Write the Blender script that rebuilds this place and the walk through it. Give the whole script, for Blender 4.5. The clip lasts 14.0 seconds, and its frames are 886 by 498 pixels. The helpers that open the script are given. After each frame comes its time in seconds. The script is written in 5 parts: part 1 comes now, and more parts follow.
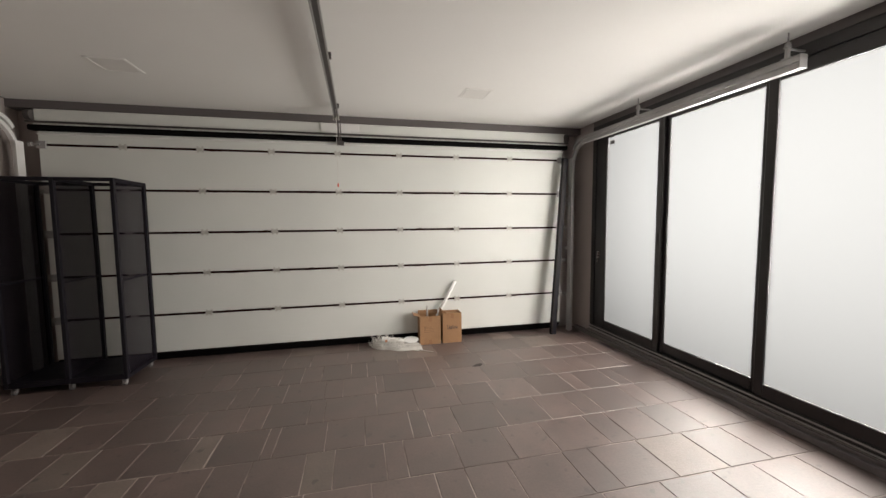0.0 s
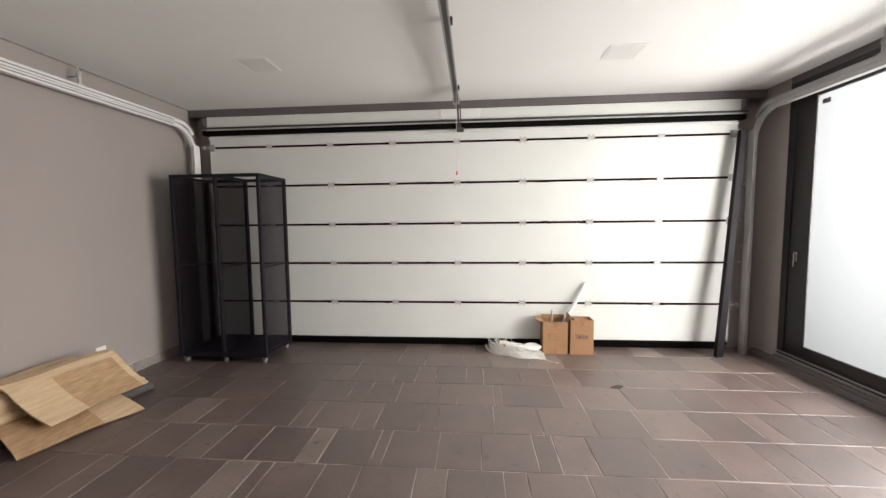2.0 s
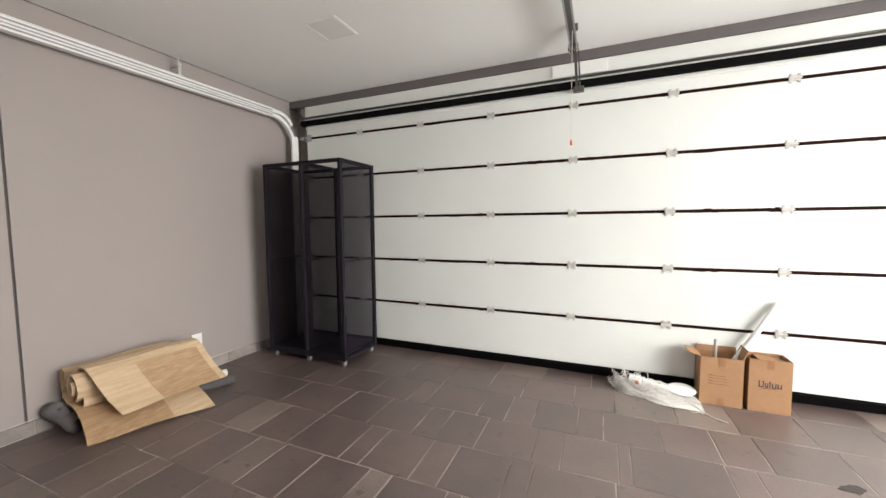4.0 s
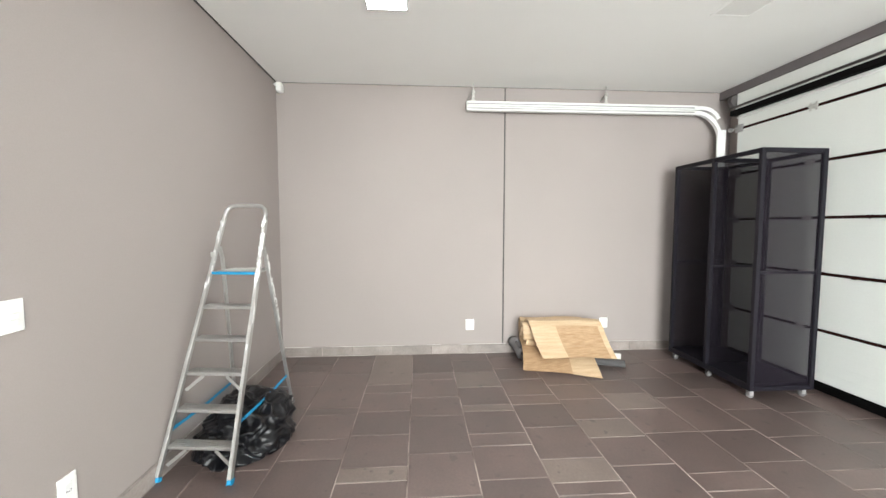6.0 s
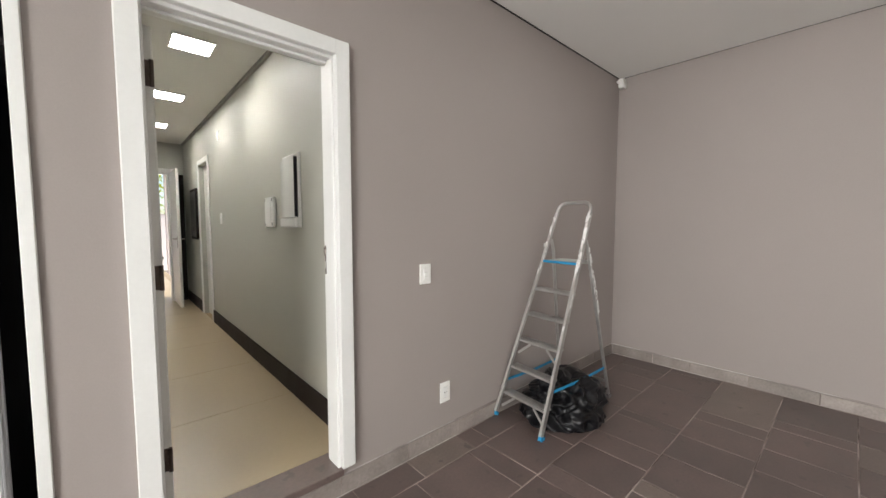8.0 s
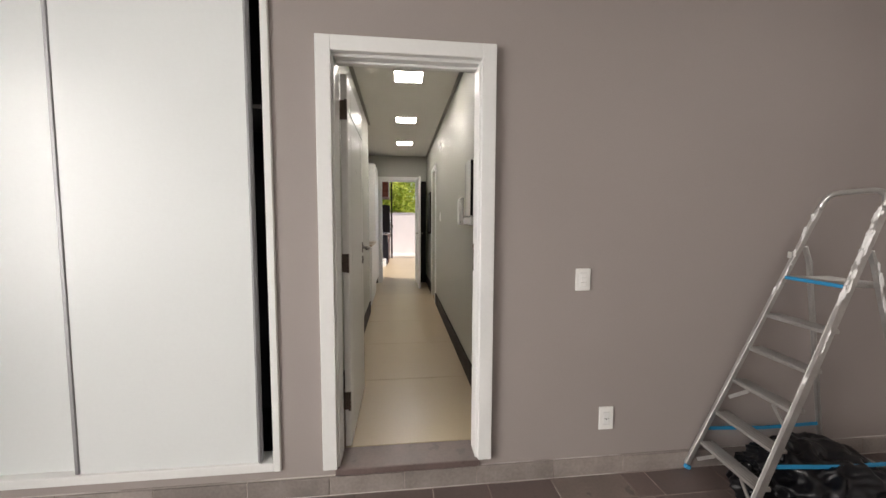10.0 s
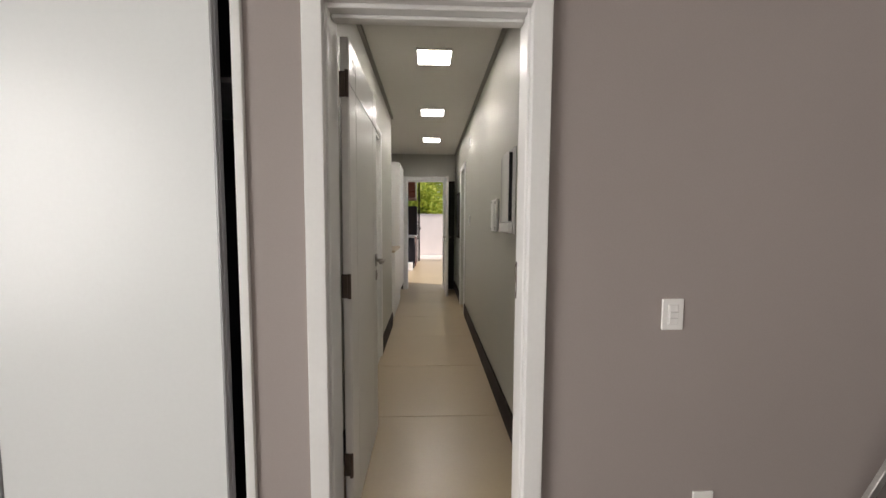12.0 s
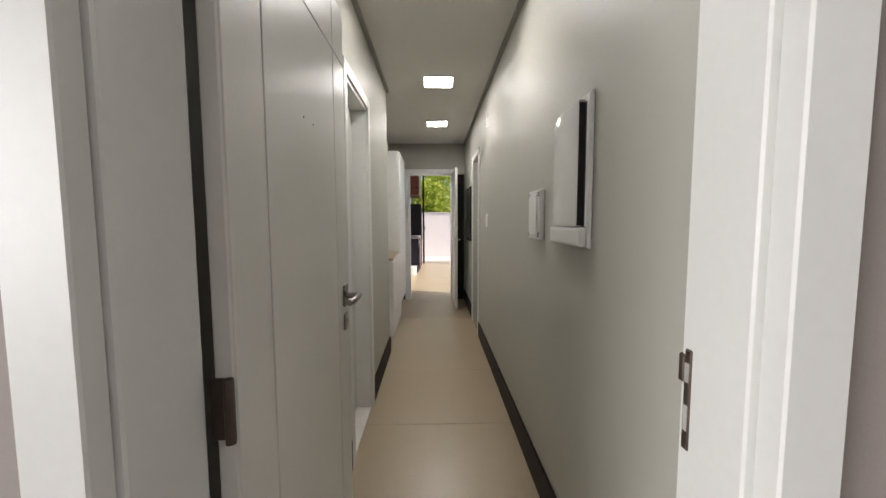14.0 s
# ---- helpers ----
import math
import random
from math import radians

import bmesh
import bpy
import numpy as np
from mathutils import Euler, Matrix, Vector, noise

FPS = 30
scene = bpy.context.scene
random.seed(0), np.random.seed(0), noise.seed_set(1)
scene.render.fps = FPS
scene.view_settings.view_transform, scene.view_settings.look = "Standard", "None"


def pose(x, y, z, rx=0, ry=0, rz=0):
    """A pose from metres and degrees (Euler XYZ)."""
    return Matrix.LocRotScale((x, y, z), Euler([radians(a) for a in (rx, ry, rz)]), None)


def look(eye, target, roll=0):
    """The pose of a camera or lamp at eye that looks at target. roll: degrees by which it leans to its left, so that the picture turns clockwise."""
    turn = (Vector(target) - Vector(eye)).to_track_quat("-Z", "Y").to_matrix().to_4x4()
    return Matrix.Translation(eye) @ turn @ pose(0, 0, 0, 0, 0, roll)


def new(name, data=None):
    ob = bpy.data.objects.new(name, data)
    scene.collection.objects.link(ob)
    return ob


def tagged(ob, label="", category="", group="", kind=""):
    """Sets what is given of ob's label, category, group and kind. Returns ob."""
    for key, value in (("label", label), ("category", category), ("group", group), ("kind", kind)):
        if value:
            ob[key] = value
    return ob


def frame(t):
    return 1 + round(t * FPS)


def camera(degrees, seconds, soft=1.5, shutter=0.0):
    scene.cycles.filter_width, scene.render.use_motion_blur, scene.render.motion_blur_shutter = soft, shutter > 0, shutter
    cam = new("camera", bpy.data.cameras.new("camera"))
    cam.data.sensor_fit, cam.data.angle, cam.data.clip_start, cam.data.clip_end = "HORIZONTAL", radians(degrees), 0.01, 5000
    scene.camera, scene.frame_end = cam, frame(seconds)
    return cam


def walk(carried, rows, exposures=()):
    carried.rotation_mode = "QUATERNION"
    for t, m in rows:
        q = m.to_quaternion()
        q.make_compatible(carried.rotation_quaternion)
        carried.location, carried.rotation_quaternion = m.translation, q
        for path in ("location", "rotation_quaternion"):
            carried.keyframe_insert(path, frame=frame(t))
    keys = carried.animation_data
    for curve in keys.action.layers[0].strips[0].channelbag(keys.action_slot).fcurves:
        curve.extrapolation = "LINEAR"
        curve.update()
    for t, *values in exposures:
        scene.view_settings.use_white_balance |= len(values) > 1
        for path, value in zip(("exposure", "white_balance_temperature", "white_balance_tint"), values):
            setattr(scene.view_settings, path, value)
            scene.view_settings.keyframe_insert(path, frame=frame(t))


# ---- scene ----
cam = camera(100.1, 14.0)
PATH = [
    (0, (0.911, 2.067, 1.629), (1.359, 4.01, 1.478), -0.5),
    (0.5, (0.875, 2.007, 1.644), (1.057, 3.992, 1.489), -0.4),
    (1, (0.838, 2.078, 1.626), (0.894, 4.071, 1.47), -0.5),
    (1.5, (0.876, 2.309, 1.612), (0.817, 4.302, 1.46), -0.6),
    (2, (0.882, 2.52, 1.543), (0.72, 4.508, 1.394), -0.6),
    (2.2, (0.874, 2.624, 1.509), (0.686, 4.609, 1.36), -0.7),
    (4.3, (0.969, 3.487, 1.434), (-0.071, 5.189, 1.303), -0.4),
    (4.5, (1.018, 3.559, 1.441), (-0.222, 5.122, 1.308), -0.4),
    (5, (1.131, 3.648, 1.446), (-0.504, 4.793, 1.317), -0.2),
    (5.5, (1.286, 3.604, 1.448), (-0.592, 4.277, 1.316), -0.2),
    (6, (1.459, 3.571, 1.452), (-0.533, 3.699, 1.324), -0.0),
    (6.5, (1.597, 3.718, 1.455), (-0.369, 3.373, 1.328), -0.1),
    (7, (1.638, 3.819, 1.44), (-0.172, 2.98, 1.306), 0.0),
    (7.3, (1.595, 3.83, 1.408), (-0.104, 2.782, 1.283), 0.3),
    (7.5, (1.541, 3.818, 1.394), (-0.07, 2.64, 1.263), 0.1),
    (8, (1.446, 3.82, 1.419), (0.108, 2.339, 1.288), 0.0),
    (8.5, (1.329, 3.947, 1.422), (0.323, 2.224, 1.292), -0.0),
    (9, (1.213, 4.05, 1.435), (0.567, 2.162, 1.3), 0.0),
    (9.2, (1.165, 4.034, 1.427), (0.63, 2.111, 1.29), 0.1),
    (11.5, (0.877, 3.699, 1.462), (0.812, 1.706, 1.309), -0.0),
    (12, (0.958, 3.454, 1.471), (0.882, 1.461, 1.324), 0.3),
    (12.5, (0.949, 3.183, 1.465), (0.887, 1.19, 1.312), -0.1),
    (13, (0.957, 2.965, 1.484), (0.891, 0.972, 1.333), -0.2),
    (13.5, (0.988, 2.723, 1.494), (0.927, 0.731, 1.331), -0.2),
    (14, (0.968, 2.48, 1.497), (0.92, 0.487, 1.34), -0.2),
]
walk(cam, [(t, look(eye, target, roll)) for t, eye, target, roll in PATH],
     exposures=[(0.0, -0.22, 6800, 13), (0.7, 0.22, 6650, 13), (1.5, 0.42, 6550, 13), (2.2, 0.46, 6500, 12), (4.5, 0.94, 6350, 10), (5.0, 1.12, 6200, 8), (5.5, 1.3, 6150, 6), (6.0, 1.56, 6080, 5), (6.5, 1.36, 6200, 4), (7.0, 1.0, 6300, 8), (7.5, 0.84, 6350, 9), (8.0, 0.66, 6350, 10), (8.5, 0.72, 6450, 11), (9.0, 0.48, 6580, 13), (11.5, 0.26, 6580, 14), (12.5, 0.06, 6580, 14), (14.0, 0.32, 6330, 13)])

# ---- plan, in metres ----
XW, XE = -2.66, 4.12          # garage, west and east wall faces
YS, YN = 2.07, 7.0            # south wall face, garage door face
ZC = 2.95                     # garage ceiling
CW, CE = 0.445, 1.43          # corridor walls
ZF, ZT = 0.14, 2.76           # corridor floor and ceiling
YE = -3.81                    # corridor end wall
WALL = 0.105                  # south wall's thickness

# ---- world and lights ----
world = bpy.data.worlds.new("world")
scene.world = world
world.use_nodes = True
wn = world.node_tree.nodes
sky = wn.new("ShaderNodeTexSky")
sky.sky_type = "NISHITA"
sky.sun_disc = False
sky.sun_elevation, sky.sun_rotation = radians(51), radians(-68)
world.node_tree.links.new(sky.outputs[0], wn["Background"].inputs[0])
wn["Background"].inputs[1].default_value = 0.15
sun = new("sun", bpy.data.lights.new("sun", "SUN"))
sun.data.energy, sun.data.angle, sun.data.color = 5.0, radians(0.5), (1.0, 0.95, 0.88)
sun.matrix_world = look((-14, -3, 20), (0.9, -9, 0))


def area_lamp(name, eye, target, w, h, watts, colour):
    ob = new(name, bpy.data.lights.new(name, "AREA"))
    ob.data.shape, ob.data.size, ob.data.size_y = "RECTANGLE", w, h
    ob.data.energy, ob.data.color = watts, colour
    ob.data.cycles.use_multiple_importance_sampling = False
    ob.matrix_world = look(eye, target)
    return ob


# daylight on the frosted glazing, from just outside the panes
area_lamp("window_daylight", (5.6, 4.4, 1.95), (0, 4.6, 1.1), 4.4, 3.0, 490, (1.0, 0.968, 0.92))


# ---- materials ----
def surface(name, colour, rough=0.6, metal=0.0, vary=0.12, scale=3.0, grain=90.0, bump=0.1, second=None, spread=(0.35, 0.7), piece=0.0, detail=6.0, coat=0.0, stretch=(1, 1, 1), shine=0.5, ior=1.5, spots=0.0, patchy=0.1):
    """A worn surface: blotches, fine grain and a few spots in colour, gloss and relief."""
    m = bpy.data.materials.new(name)
    m.use_nodes = True
    n, l = m.node_tree.nodes, m.node_tree.links
    b = n["Principled BSDF"]
    b.inputs["Metallic"].default_value = metal
    b.inputs["Coat Weight"].default_value = coat
    b.inputs["Specular IOR Level"].default_value = shine
    b.inputs["IOR"].default_value = ior
    geo = n.new("ShaderNodeNewGeometry")
    mp = n.new("ShaderNodeMapping")
    mp.inputs["Scale"].default_value = stretch
    l.new(geo.outputs["Position"], mp.inputs[0])
    big, fine = n.new("ShaderNodeTexNoise"), n.new("ShaderNodeTexNoise")
    for t, sc in ((big, scale), (fine, grain)):
        t.inputs["Scale"].default_value, t.inputs["Detail"].default_value = sc, detail
        l.new(mp.outputs[0], t.inputs["Vector"])
    ramp = n.new("ShaderNodeValToRGB")
    lo = second or tuple(c * (1 - vary) for c in colour)
    ramp.color_ramp.elements[0].color = (*lo, 1)
    ramp.color_ramp.elements[1].color = (*colour, 1)
    ramp.color_ramp.elements[0].position, ramp.color_ramp.elements[1].position = spread
    l.new(big.outputs[0], ramp.inputs[0])
    mix = n.new("ShaderNodeMix")
    mix.data_type, mix.blend_type = "RGBA", "MULTIPLY"
    mix.inputs["Factor"].default_value = min(1.0, vary * 1.5)
    l.new(ramp.outputs[0], mix.inputs[6])
    l.new(fine.outputs[0], mix.inputs[7])
    out = mix.outputs[2]
    gain = n.new("ShaderNodeHueSaturation")
    gain.inputs["Value"].default_value = 1.0 + 0.5 * min(1.0, vary * 1.5)
    l.new(out, gain.inputs["Color"])
    if piece:
        info = n.new("ShaderNodeObjectInfo")
        rng = n.new("ShaderNodeMapRange")
        rng.inputs["To Min"].default_value = gain.inputs["Value"].default_value * (1 - piece)
        rng.inputs["To Max"].default_value = gain.inputs["Value"].default_value * (1 + piece)
        l.new(info.outputs["Random"], rng.inputs[0])
        l.new(rng.outputs[0], gain.inputs["Value"])
    tint = gain.outputs[0]
    if spots:
        drop, cut, stain = n.new("ShaderNodeTexNoise"), n.new("ShaderNodeValToRGB"), n.new("ShaderNodeMix")
        drop.inputs["Scale"].default_value, drop.inputs["Detail"].default_value = 11.0, 2.0
        l.new(geo.outputs["Position"], drop.inputs["Vector"])
        cut.color_ramp.elements[0].color, cut.color_ramp.elements[1].color = (1, 1, 1, 1), (1 - spots, 1 - spots, 1 - spots, 1)
        cut.color_ramp.elements[0].position, cut.color_ramp.elements[1].position = 0.66, 0.70
        l.new(drop.outputs[0], cut.inputs[0])
        stain.data_type, stain.blend_type = "RGBA", "MULTIPLY"
        stain.inputs["Factor"].default_value = 1.0
        l.new(tint, stain.inputs[6])
        l.new(cut.outputs[0], stain.inputs[7])
        tint = stain.outputs[2]
    l.new(tint, b.inputs["Base Color"])
    rr = n.new("ShaderNodeMapRange")
    rr.inputs["To Min"].default_value, rr.inputs["To Max"].default_value = max(0.02, rough - patchy), min(1.0, rough + patchy)
    l.new(big.outputs[0], rr.inputs[0])
    l.new(rr.outputs[0], b.inputs["Roughness"])
    if bump:
        bp = n.new("ShaderNodeBump")
        bp.inputs["Strength"].default_value, bp.inputs["Distance"].default_value = bump, 0.01
        l.new(fine.outputs[0], bp.inputs["Height"])
        l.new(bp.outputs[0], b.inputs["Normal"])
    return m


def glow(name, colour, strength):
    m = bpy.data.materials.new(name)
    m.use_nodes = True
    b = m.node_tree.nodes["Principled BSDF"]
    b.inputs["Base Color"].default_value = (0.9, 0.9, 0.9, 1)
    b.inputs["Emission Color"].default_value = (*colour, 1)
    b.inputs["Emission Strength"].default_value = strength
    return m


def frosted(name, colour):
    """Satin glass: light from behind is scattered through it, with a slight gloss."""
    m = bpy.data.materials.new(name)
    m.use_nodes = True
    n, l = m.node_tree.nodes, m.node_tree.links
    n.remove(n["Principled BSDF"])
    tr, gl, mx = n.new("ShaderNodeBsdfTranslucent"), n.new("ShaderNodeBsdfGlossy"), n.new("ShaderNodeMixShader")
    tr.inputs[0].default_value = (*colour, 1)
    gl.inputs["Roughness"].default_value = 0.6
    mx.inputs[0].default_value = 0.03
    l.new(tr.outputs[0], mx.inputs[1])
    l.new(gl.outputs[0], mx.inputs[2])
    l.new(mx.outputs[0], n["Material Output"].inputs[0])
    return m


def mesh_sheet(name, colour, cover):
    """Fine perforated sheet, too fine to see its holes singly."""
    m = bpy.data.materials.new(name)
    m.use_nodes = True
    n, l = m.node_tree.nodes, m.node_tree.links
    b = n["Principled BSDF"]
    b.inputs["Base Color"].default_value = (*colour, 1)
    b.inputs["Roughness"].default_value = 0.6
    b.inputs["Specular IOR Level"].default_value = 0.12
    tr, mx = n.new("ShaderNodeBsdfTransparent"), n.new("ShaderNodeMixShader")
    mx.inputs[0].default_value = cover
    l.new(tr.outputs[0], mx.inputs[1])
    l.new(b.outputs[0], mx.inputs[2])
    l.new(mx.outputs[0], n["Material Output"].inputs[0])
    return m


M = {}
M["wall"] = surface("grey_wall_paint", (0.345, 0.303, 0.285), 0.75, vary=0.06, scale=0.8, grain=160, bump=0.06)
M["corr"] = surface("corridor_wall_paint", (0.455, 0.45, 0.40), 0.5, vary=0.05, scale=0.9, grain=160, bump=0.05)
M["ceil"] = surface("ceiling_paint", (0.87, 0.865, 0.84), 0.8, vary=0.03, scale=0.7, grain=120, bump=0.03)
M["white"] = surface("white_satin_paint", (0.78, 0.78, 0.76), 0.4, vary=0.04, scale=2.0, grain=60, bump=0.03)
M["panel"] = surface("garage_door_skin", (0.71, 0.725, 0.69), 0.5, vary=0.05, scale=1.2, grain=70, bump=0.04)
M["tile"] = surface("slate_tile", (0.136, 0.094, 0.083), 0.46, vary=0.28, scale=4.0, grain=60, bump=0.09, piece=0.20, shine=0.9, ior=1.65, spots=0.3)
M["grout"] = surface("floor_grout", (0.50, 0.43, 0.385), 0.9, vary=0.2, scale=2.6, second=(0.15, 0.12, 0.108), spread=(0.40, 0.60))
M["skirt"] = surface("stone_skirting", (0.34, 0.295, 0.27), 0.5, vary=0.28, scale=6, grain=60, bump=0.15, piece=0.18)
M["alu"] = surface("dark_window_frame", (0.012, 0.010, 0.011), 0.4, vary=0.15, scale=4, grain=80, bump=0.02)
M["frost"] = frosted("frosted_glass", (0.127, 0.134, 0.138))
M["black"] = surface("black_steel", (0.010, 0.0085, 0.013), 0.5, vary=0.2, scale=5, grain=90, bump=0.05, shine=0.2)
M["mesh"] = mesh_sheet("perforated_black_sheet", (0.013, 0.010, 0.015), 0.56)
M["joint"] = surface("joint_seal", (0.022, 0.006, 0.005), 0.9, vary=0.4, scale=12, grain=60, bump=0.3, shine=0.08)
M["rubber"] = surface("black_rubber", (0.004, 0.0035, 0.0038), 0.9, vary=0.2, scale=8, shine=0.1)
M["galv"] = surface("painted_steel", (0.36, 0.35, 0.345), 0.4, metal=0.3, vary=0.1, scale=6, grain=80, bump=0.04)
M["beam"] = surface("grey_beam_paint", (0.13, 0.115, 0.115), 0.6, vary=0.1, scale=3)
# near-black colour standing in for the shade inside openings
M["dark"] = surface("interior_shade", (0.02, 0.02, 0.024), 0.6, vary=0.2, scale=3)
M["cream"] = surface("cream_porcelain", (0.40, 0.312, 0.19), 0.34, shine=1.0, ior=1.6, vary=0.06, scale=1.6, grain=50, bump=0.0, piece=0.03, patchy=0.01)
M["brown"] = surface("dark_brown_wood", (0.016, 0.009, 0.008), 0.6, vary=0.3, scale=5, grain=70, bump=0.05, shine=0.25)
M["led"] = glow("led_panel", (1.0, 0.96, 0.89), 41.0)
M["led_g"] = glow("led_panel_garage", (1.0, 0.98, 0.95), 27.0)


M["card"] = surface("cardboard", (0.36, 0.20, 0.10), 0.8, vary=0.12, scale=6, grain=50, bump=0.08)
M["tape"] = surface("packing_tape", (0.30, 0.15, 0.07), 0.35, vary=0.1, scale=6, bump=0)
M["ink"] = surface("box_print", (0.03, 0.03, 0.045), 0.7, vary=0.2, scale=20, bump=0)
M["inkpale"] = surface("faded_print", (0.21, 0.11, 0.055), 0.7, vary=0.2, scale=20, bump=0)
M["pvc"] = surface("white_plastic", (0.83, 0.83, 0.81), 0.35, vary=0.05, scale=8, bump=0.02)
M["switch"] = surface("white_switch_plastic", (0.86, 0.85, 0.82), 0.3, vary=0.02, scale=8, bump=0)
M["cable"] = surface("white_cable", (0.72, 0.70, 0.66), 0.5, vary=0.12, scale=10, bump=0)
M["red"] = surface("red_plastic", (0.75, 0.10, 0.04), 0.4, vary=0.05, scale=8, bump=0)
M["orange"] = surface("orange_sticker", (0.70, 0.25, 0.08), 0.5, vary=0.05, scale=8, bump=0)
M["blue"] = surface("blue_tape", (0.02, 0.27, 0.52), 0.5, vary=0.15, scale=9, bump=0.05)
M["alum"] = surface("scuffed_aluminium", (0.62, 0.61, 0.59), 0.36, metal=0.8, vary=0.2, scale=9, grain=120, bump=0.08)
M["splat"] = surface("dried_paint", (0.82, 0.81, 0.79), 0.7, vary=0.1, scale=20, bump=0.2)
M["bag"] = surface("black_plastic_film", (0.0045, 0.0045, 0.006), 0.34, vary=0.2, scale=7, grain=24, bump=0.2, shine=0.35)
M["cloth"] = surface("grey_cloth", (0.16, 0.15, 0.15), 0.9, vary=0.2, scale=9, grain=200, bump=0.3)
M["rag"] = surface("dark_grey_cloth", (0.10, 0.095, 0.095), 0.95, vary=0.2, scale=9, grain=200, bump=0.3)
M["chrome"] = surface("satin_chrome", (0.62, 0.60, 0.57), 0.25, metal=1.0, vary=0.08, scale=12, bump=0)
M["bronze"] = surface("dark_bronze_hinge", (0.10, 0.075, 0.06), 0.4, metal=0.7, vary=0.2, scale=15, bump=0.05)
M["hinge"] = surface("hinge_plate", (0.60, 0.585, 0.55), 0.4, metal=0.2, vary=0.2, scale=25, bump=0.05)
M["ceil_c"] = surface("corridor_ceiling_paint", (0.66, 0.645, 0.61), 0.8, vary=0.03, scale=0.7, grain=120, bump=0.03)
M["slide"] = surface("white_sliding_door_lacquer", (0.73, 0.755, 0.745), 0.35, vary=0.03, scale=1.0, grain=60, bump=0.01)
M["profile"] = surface("brushed_aluminium_profile", (0.34, 0.34, 0.345), 0.5, metal=0.5, vary=0.05, scale=3, bump=0)
M["marble"] = surface("white_marble", (0.72, 0.70, 0.68), 0.2, vary=0.1, scale=2.2, grain=6, bump=0, second=(0.40, 0.38, 0.37), spread=(0.32, 0.46))
M["render"] = surface("pale_render", (0.78, 0.69, 0.63), 0.85, vary=0.06, scale=2, grain=80, bump=0.1)
M["paving"] = surface("pale_paving", (0.62, 0.55, 0.49), 0.7, vary=0.1, scale=2, bump=0.1)
M["earth"] = surface("ground", (0.16, 0.14, 0.11), 0.9, vary=0.3, scale=0.5, grain=20, bump=0.3)
M["bark"] = surface("bark", (0.12, 0.085, 0.06), 0.9, vary=0.3, scale=8, grain=40, bump=0.5)
M["cabw"] = surface("red_brown_wood", (0.17, 0.045, 0.026), 0.3, vary=0.3, scale=3, grain=60, bump=0.05, stretch=(1, 1, 6))
M["gap"] = surface("joint_filler", (0.10, 0.09, 0.088), 0.9, vary=0.2, scale=10)
M["trap"] = surface("hatch_paint", (0.78, 0.77, 0.74), 0.7, vary=0.05, scale=4, bump=0.03)
M["leafdoor"] = surface("grey_white_lacquer", (0.66, 0.645, 0.61), 0.36, vary=0.04, scale=1.5, bump=0.02)
M["rail"] = surface("opener_rail_steel", (0.11, 0.10, 0.098), 0.45, metal=0.4, vary=0.2, scale=6, bump=0.05)
M["gloss"] = surface("glossy_white_plastic", (0.84, 0.84, 0.82), 0.16, vary=0.03, scale=8, bump=0)
M["tan"] = surface("tan_joint", (0.36, 0.28, 0.175), 0.7, vary=0.1, scale=6)
M["steel"] = surface("dark_satin_steel", (0.30, 0.28, 0.26), 0.3, metal=1.0, vary=0.1, scale=12, bump=0)
M["picture"] = surface("dark_picture", (0.03, 0.025, 0.024), 0.3, vary=0.5, scale=6, bump=0.05)


M["veneer"] = surface("pale_wood_veneer", (0.60, 0.455, 0.295), 0.6, vary=0.24, scale=3.5, grain=45, bump=0.1, second=(0.49, 0.35, 0.21), stretch=(10, 1.0, 10))
M["veneer_dark"] = surface("brown_wood_veneer", (0.50, 0.345, 0.20), 0.6, vary=0.35, scale=5.0, grain=30, bump=0.2, second=(0.36, 0.22, 0.115), stretch=(14, 1.6, 14))


def leaf_stuff(name):
    """Thin leaves that let sunlight through; each leaf has its own green."""
    m = bpy.data.materials.new(name)
    m.use_nodes = True
    n, l = m.node_tree.nodes, m.node_tree.links
    b, tr, mx = n["Principled BSDF"], n.new("ShaderNodeBsdfTranslucent"), n.new("ShaderNodeMixShader")
    geo, ramp = n.new("ShaderNodeNewGeometry"), n.new("ShaderNodeValToRGB")
    ramp.color_ramp.elements[0].color, ramp.color_ramp.elements[1].color = (0.24, 0.34, 0.03, 1), (0.60, 0.60, 0.10, 1)
    l.new(geo.outputs["Random Per Island"], ramp.inputs[0])
    l.new(ramp.outputs[0], b.inputs["Base Color"])
    l.new(ramp.outputs[0], tr.inputs[0])
    b.inputs["Roughness"].default_value = 0.5
    mx.inputs[0].default_value = 0.5
    l.new(b.outputs[0], mx.inputs[1])
    l.new(tr.outputs[0], mx.inputs[2])
    l.new(mx.outputs[0], n["Material Output"].inputs[0])
    return m


M["leaf"] = leaf_stuff("leaf_green")
M["cornice"] = surface("cornice_paint", (0.30, 0.29, 0.26), 0.7, vary=0.05, scale=3)


# ---- building helpers ----
def box(bm, x0, x1, y0, y1, z0, z1, bevel=0.0, seg=1):
    r = bmesh.ops.create_cube(bm, size=1.0)
    vs = r["verts"]
    for v in vs:
        v.co = Vector((x0 + (v.co.x + 0.5) * (x1 - x0), y0 + (v.co.y + 0.5) * (y1 - y0), z0 + (v.co.z + 0.5) * (z1 - z0)))
    if bevel:
        es = list({e for v in vs for e in v.link_edges})
        bmesh.ops.bevel(bm, geom=es, offset=bevel, segments=seg, affect="EDGES", profile=0.5)
    return bm


def boxed(*args, **kw):
    return box(bmesh.new(), *args, **kw)


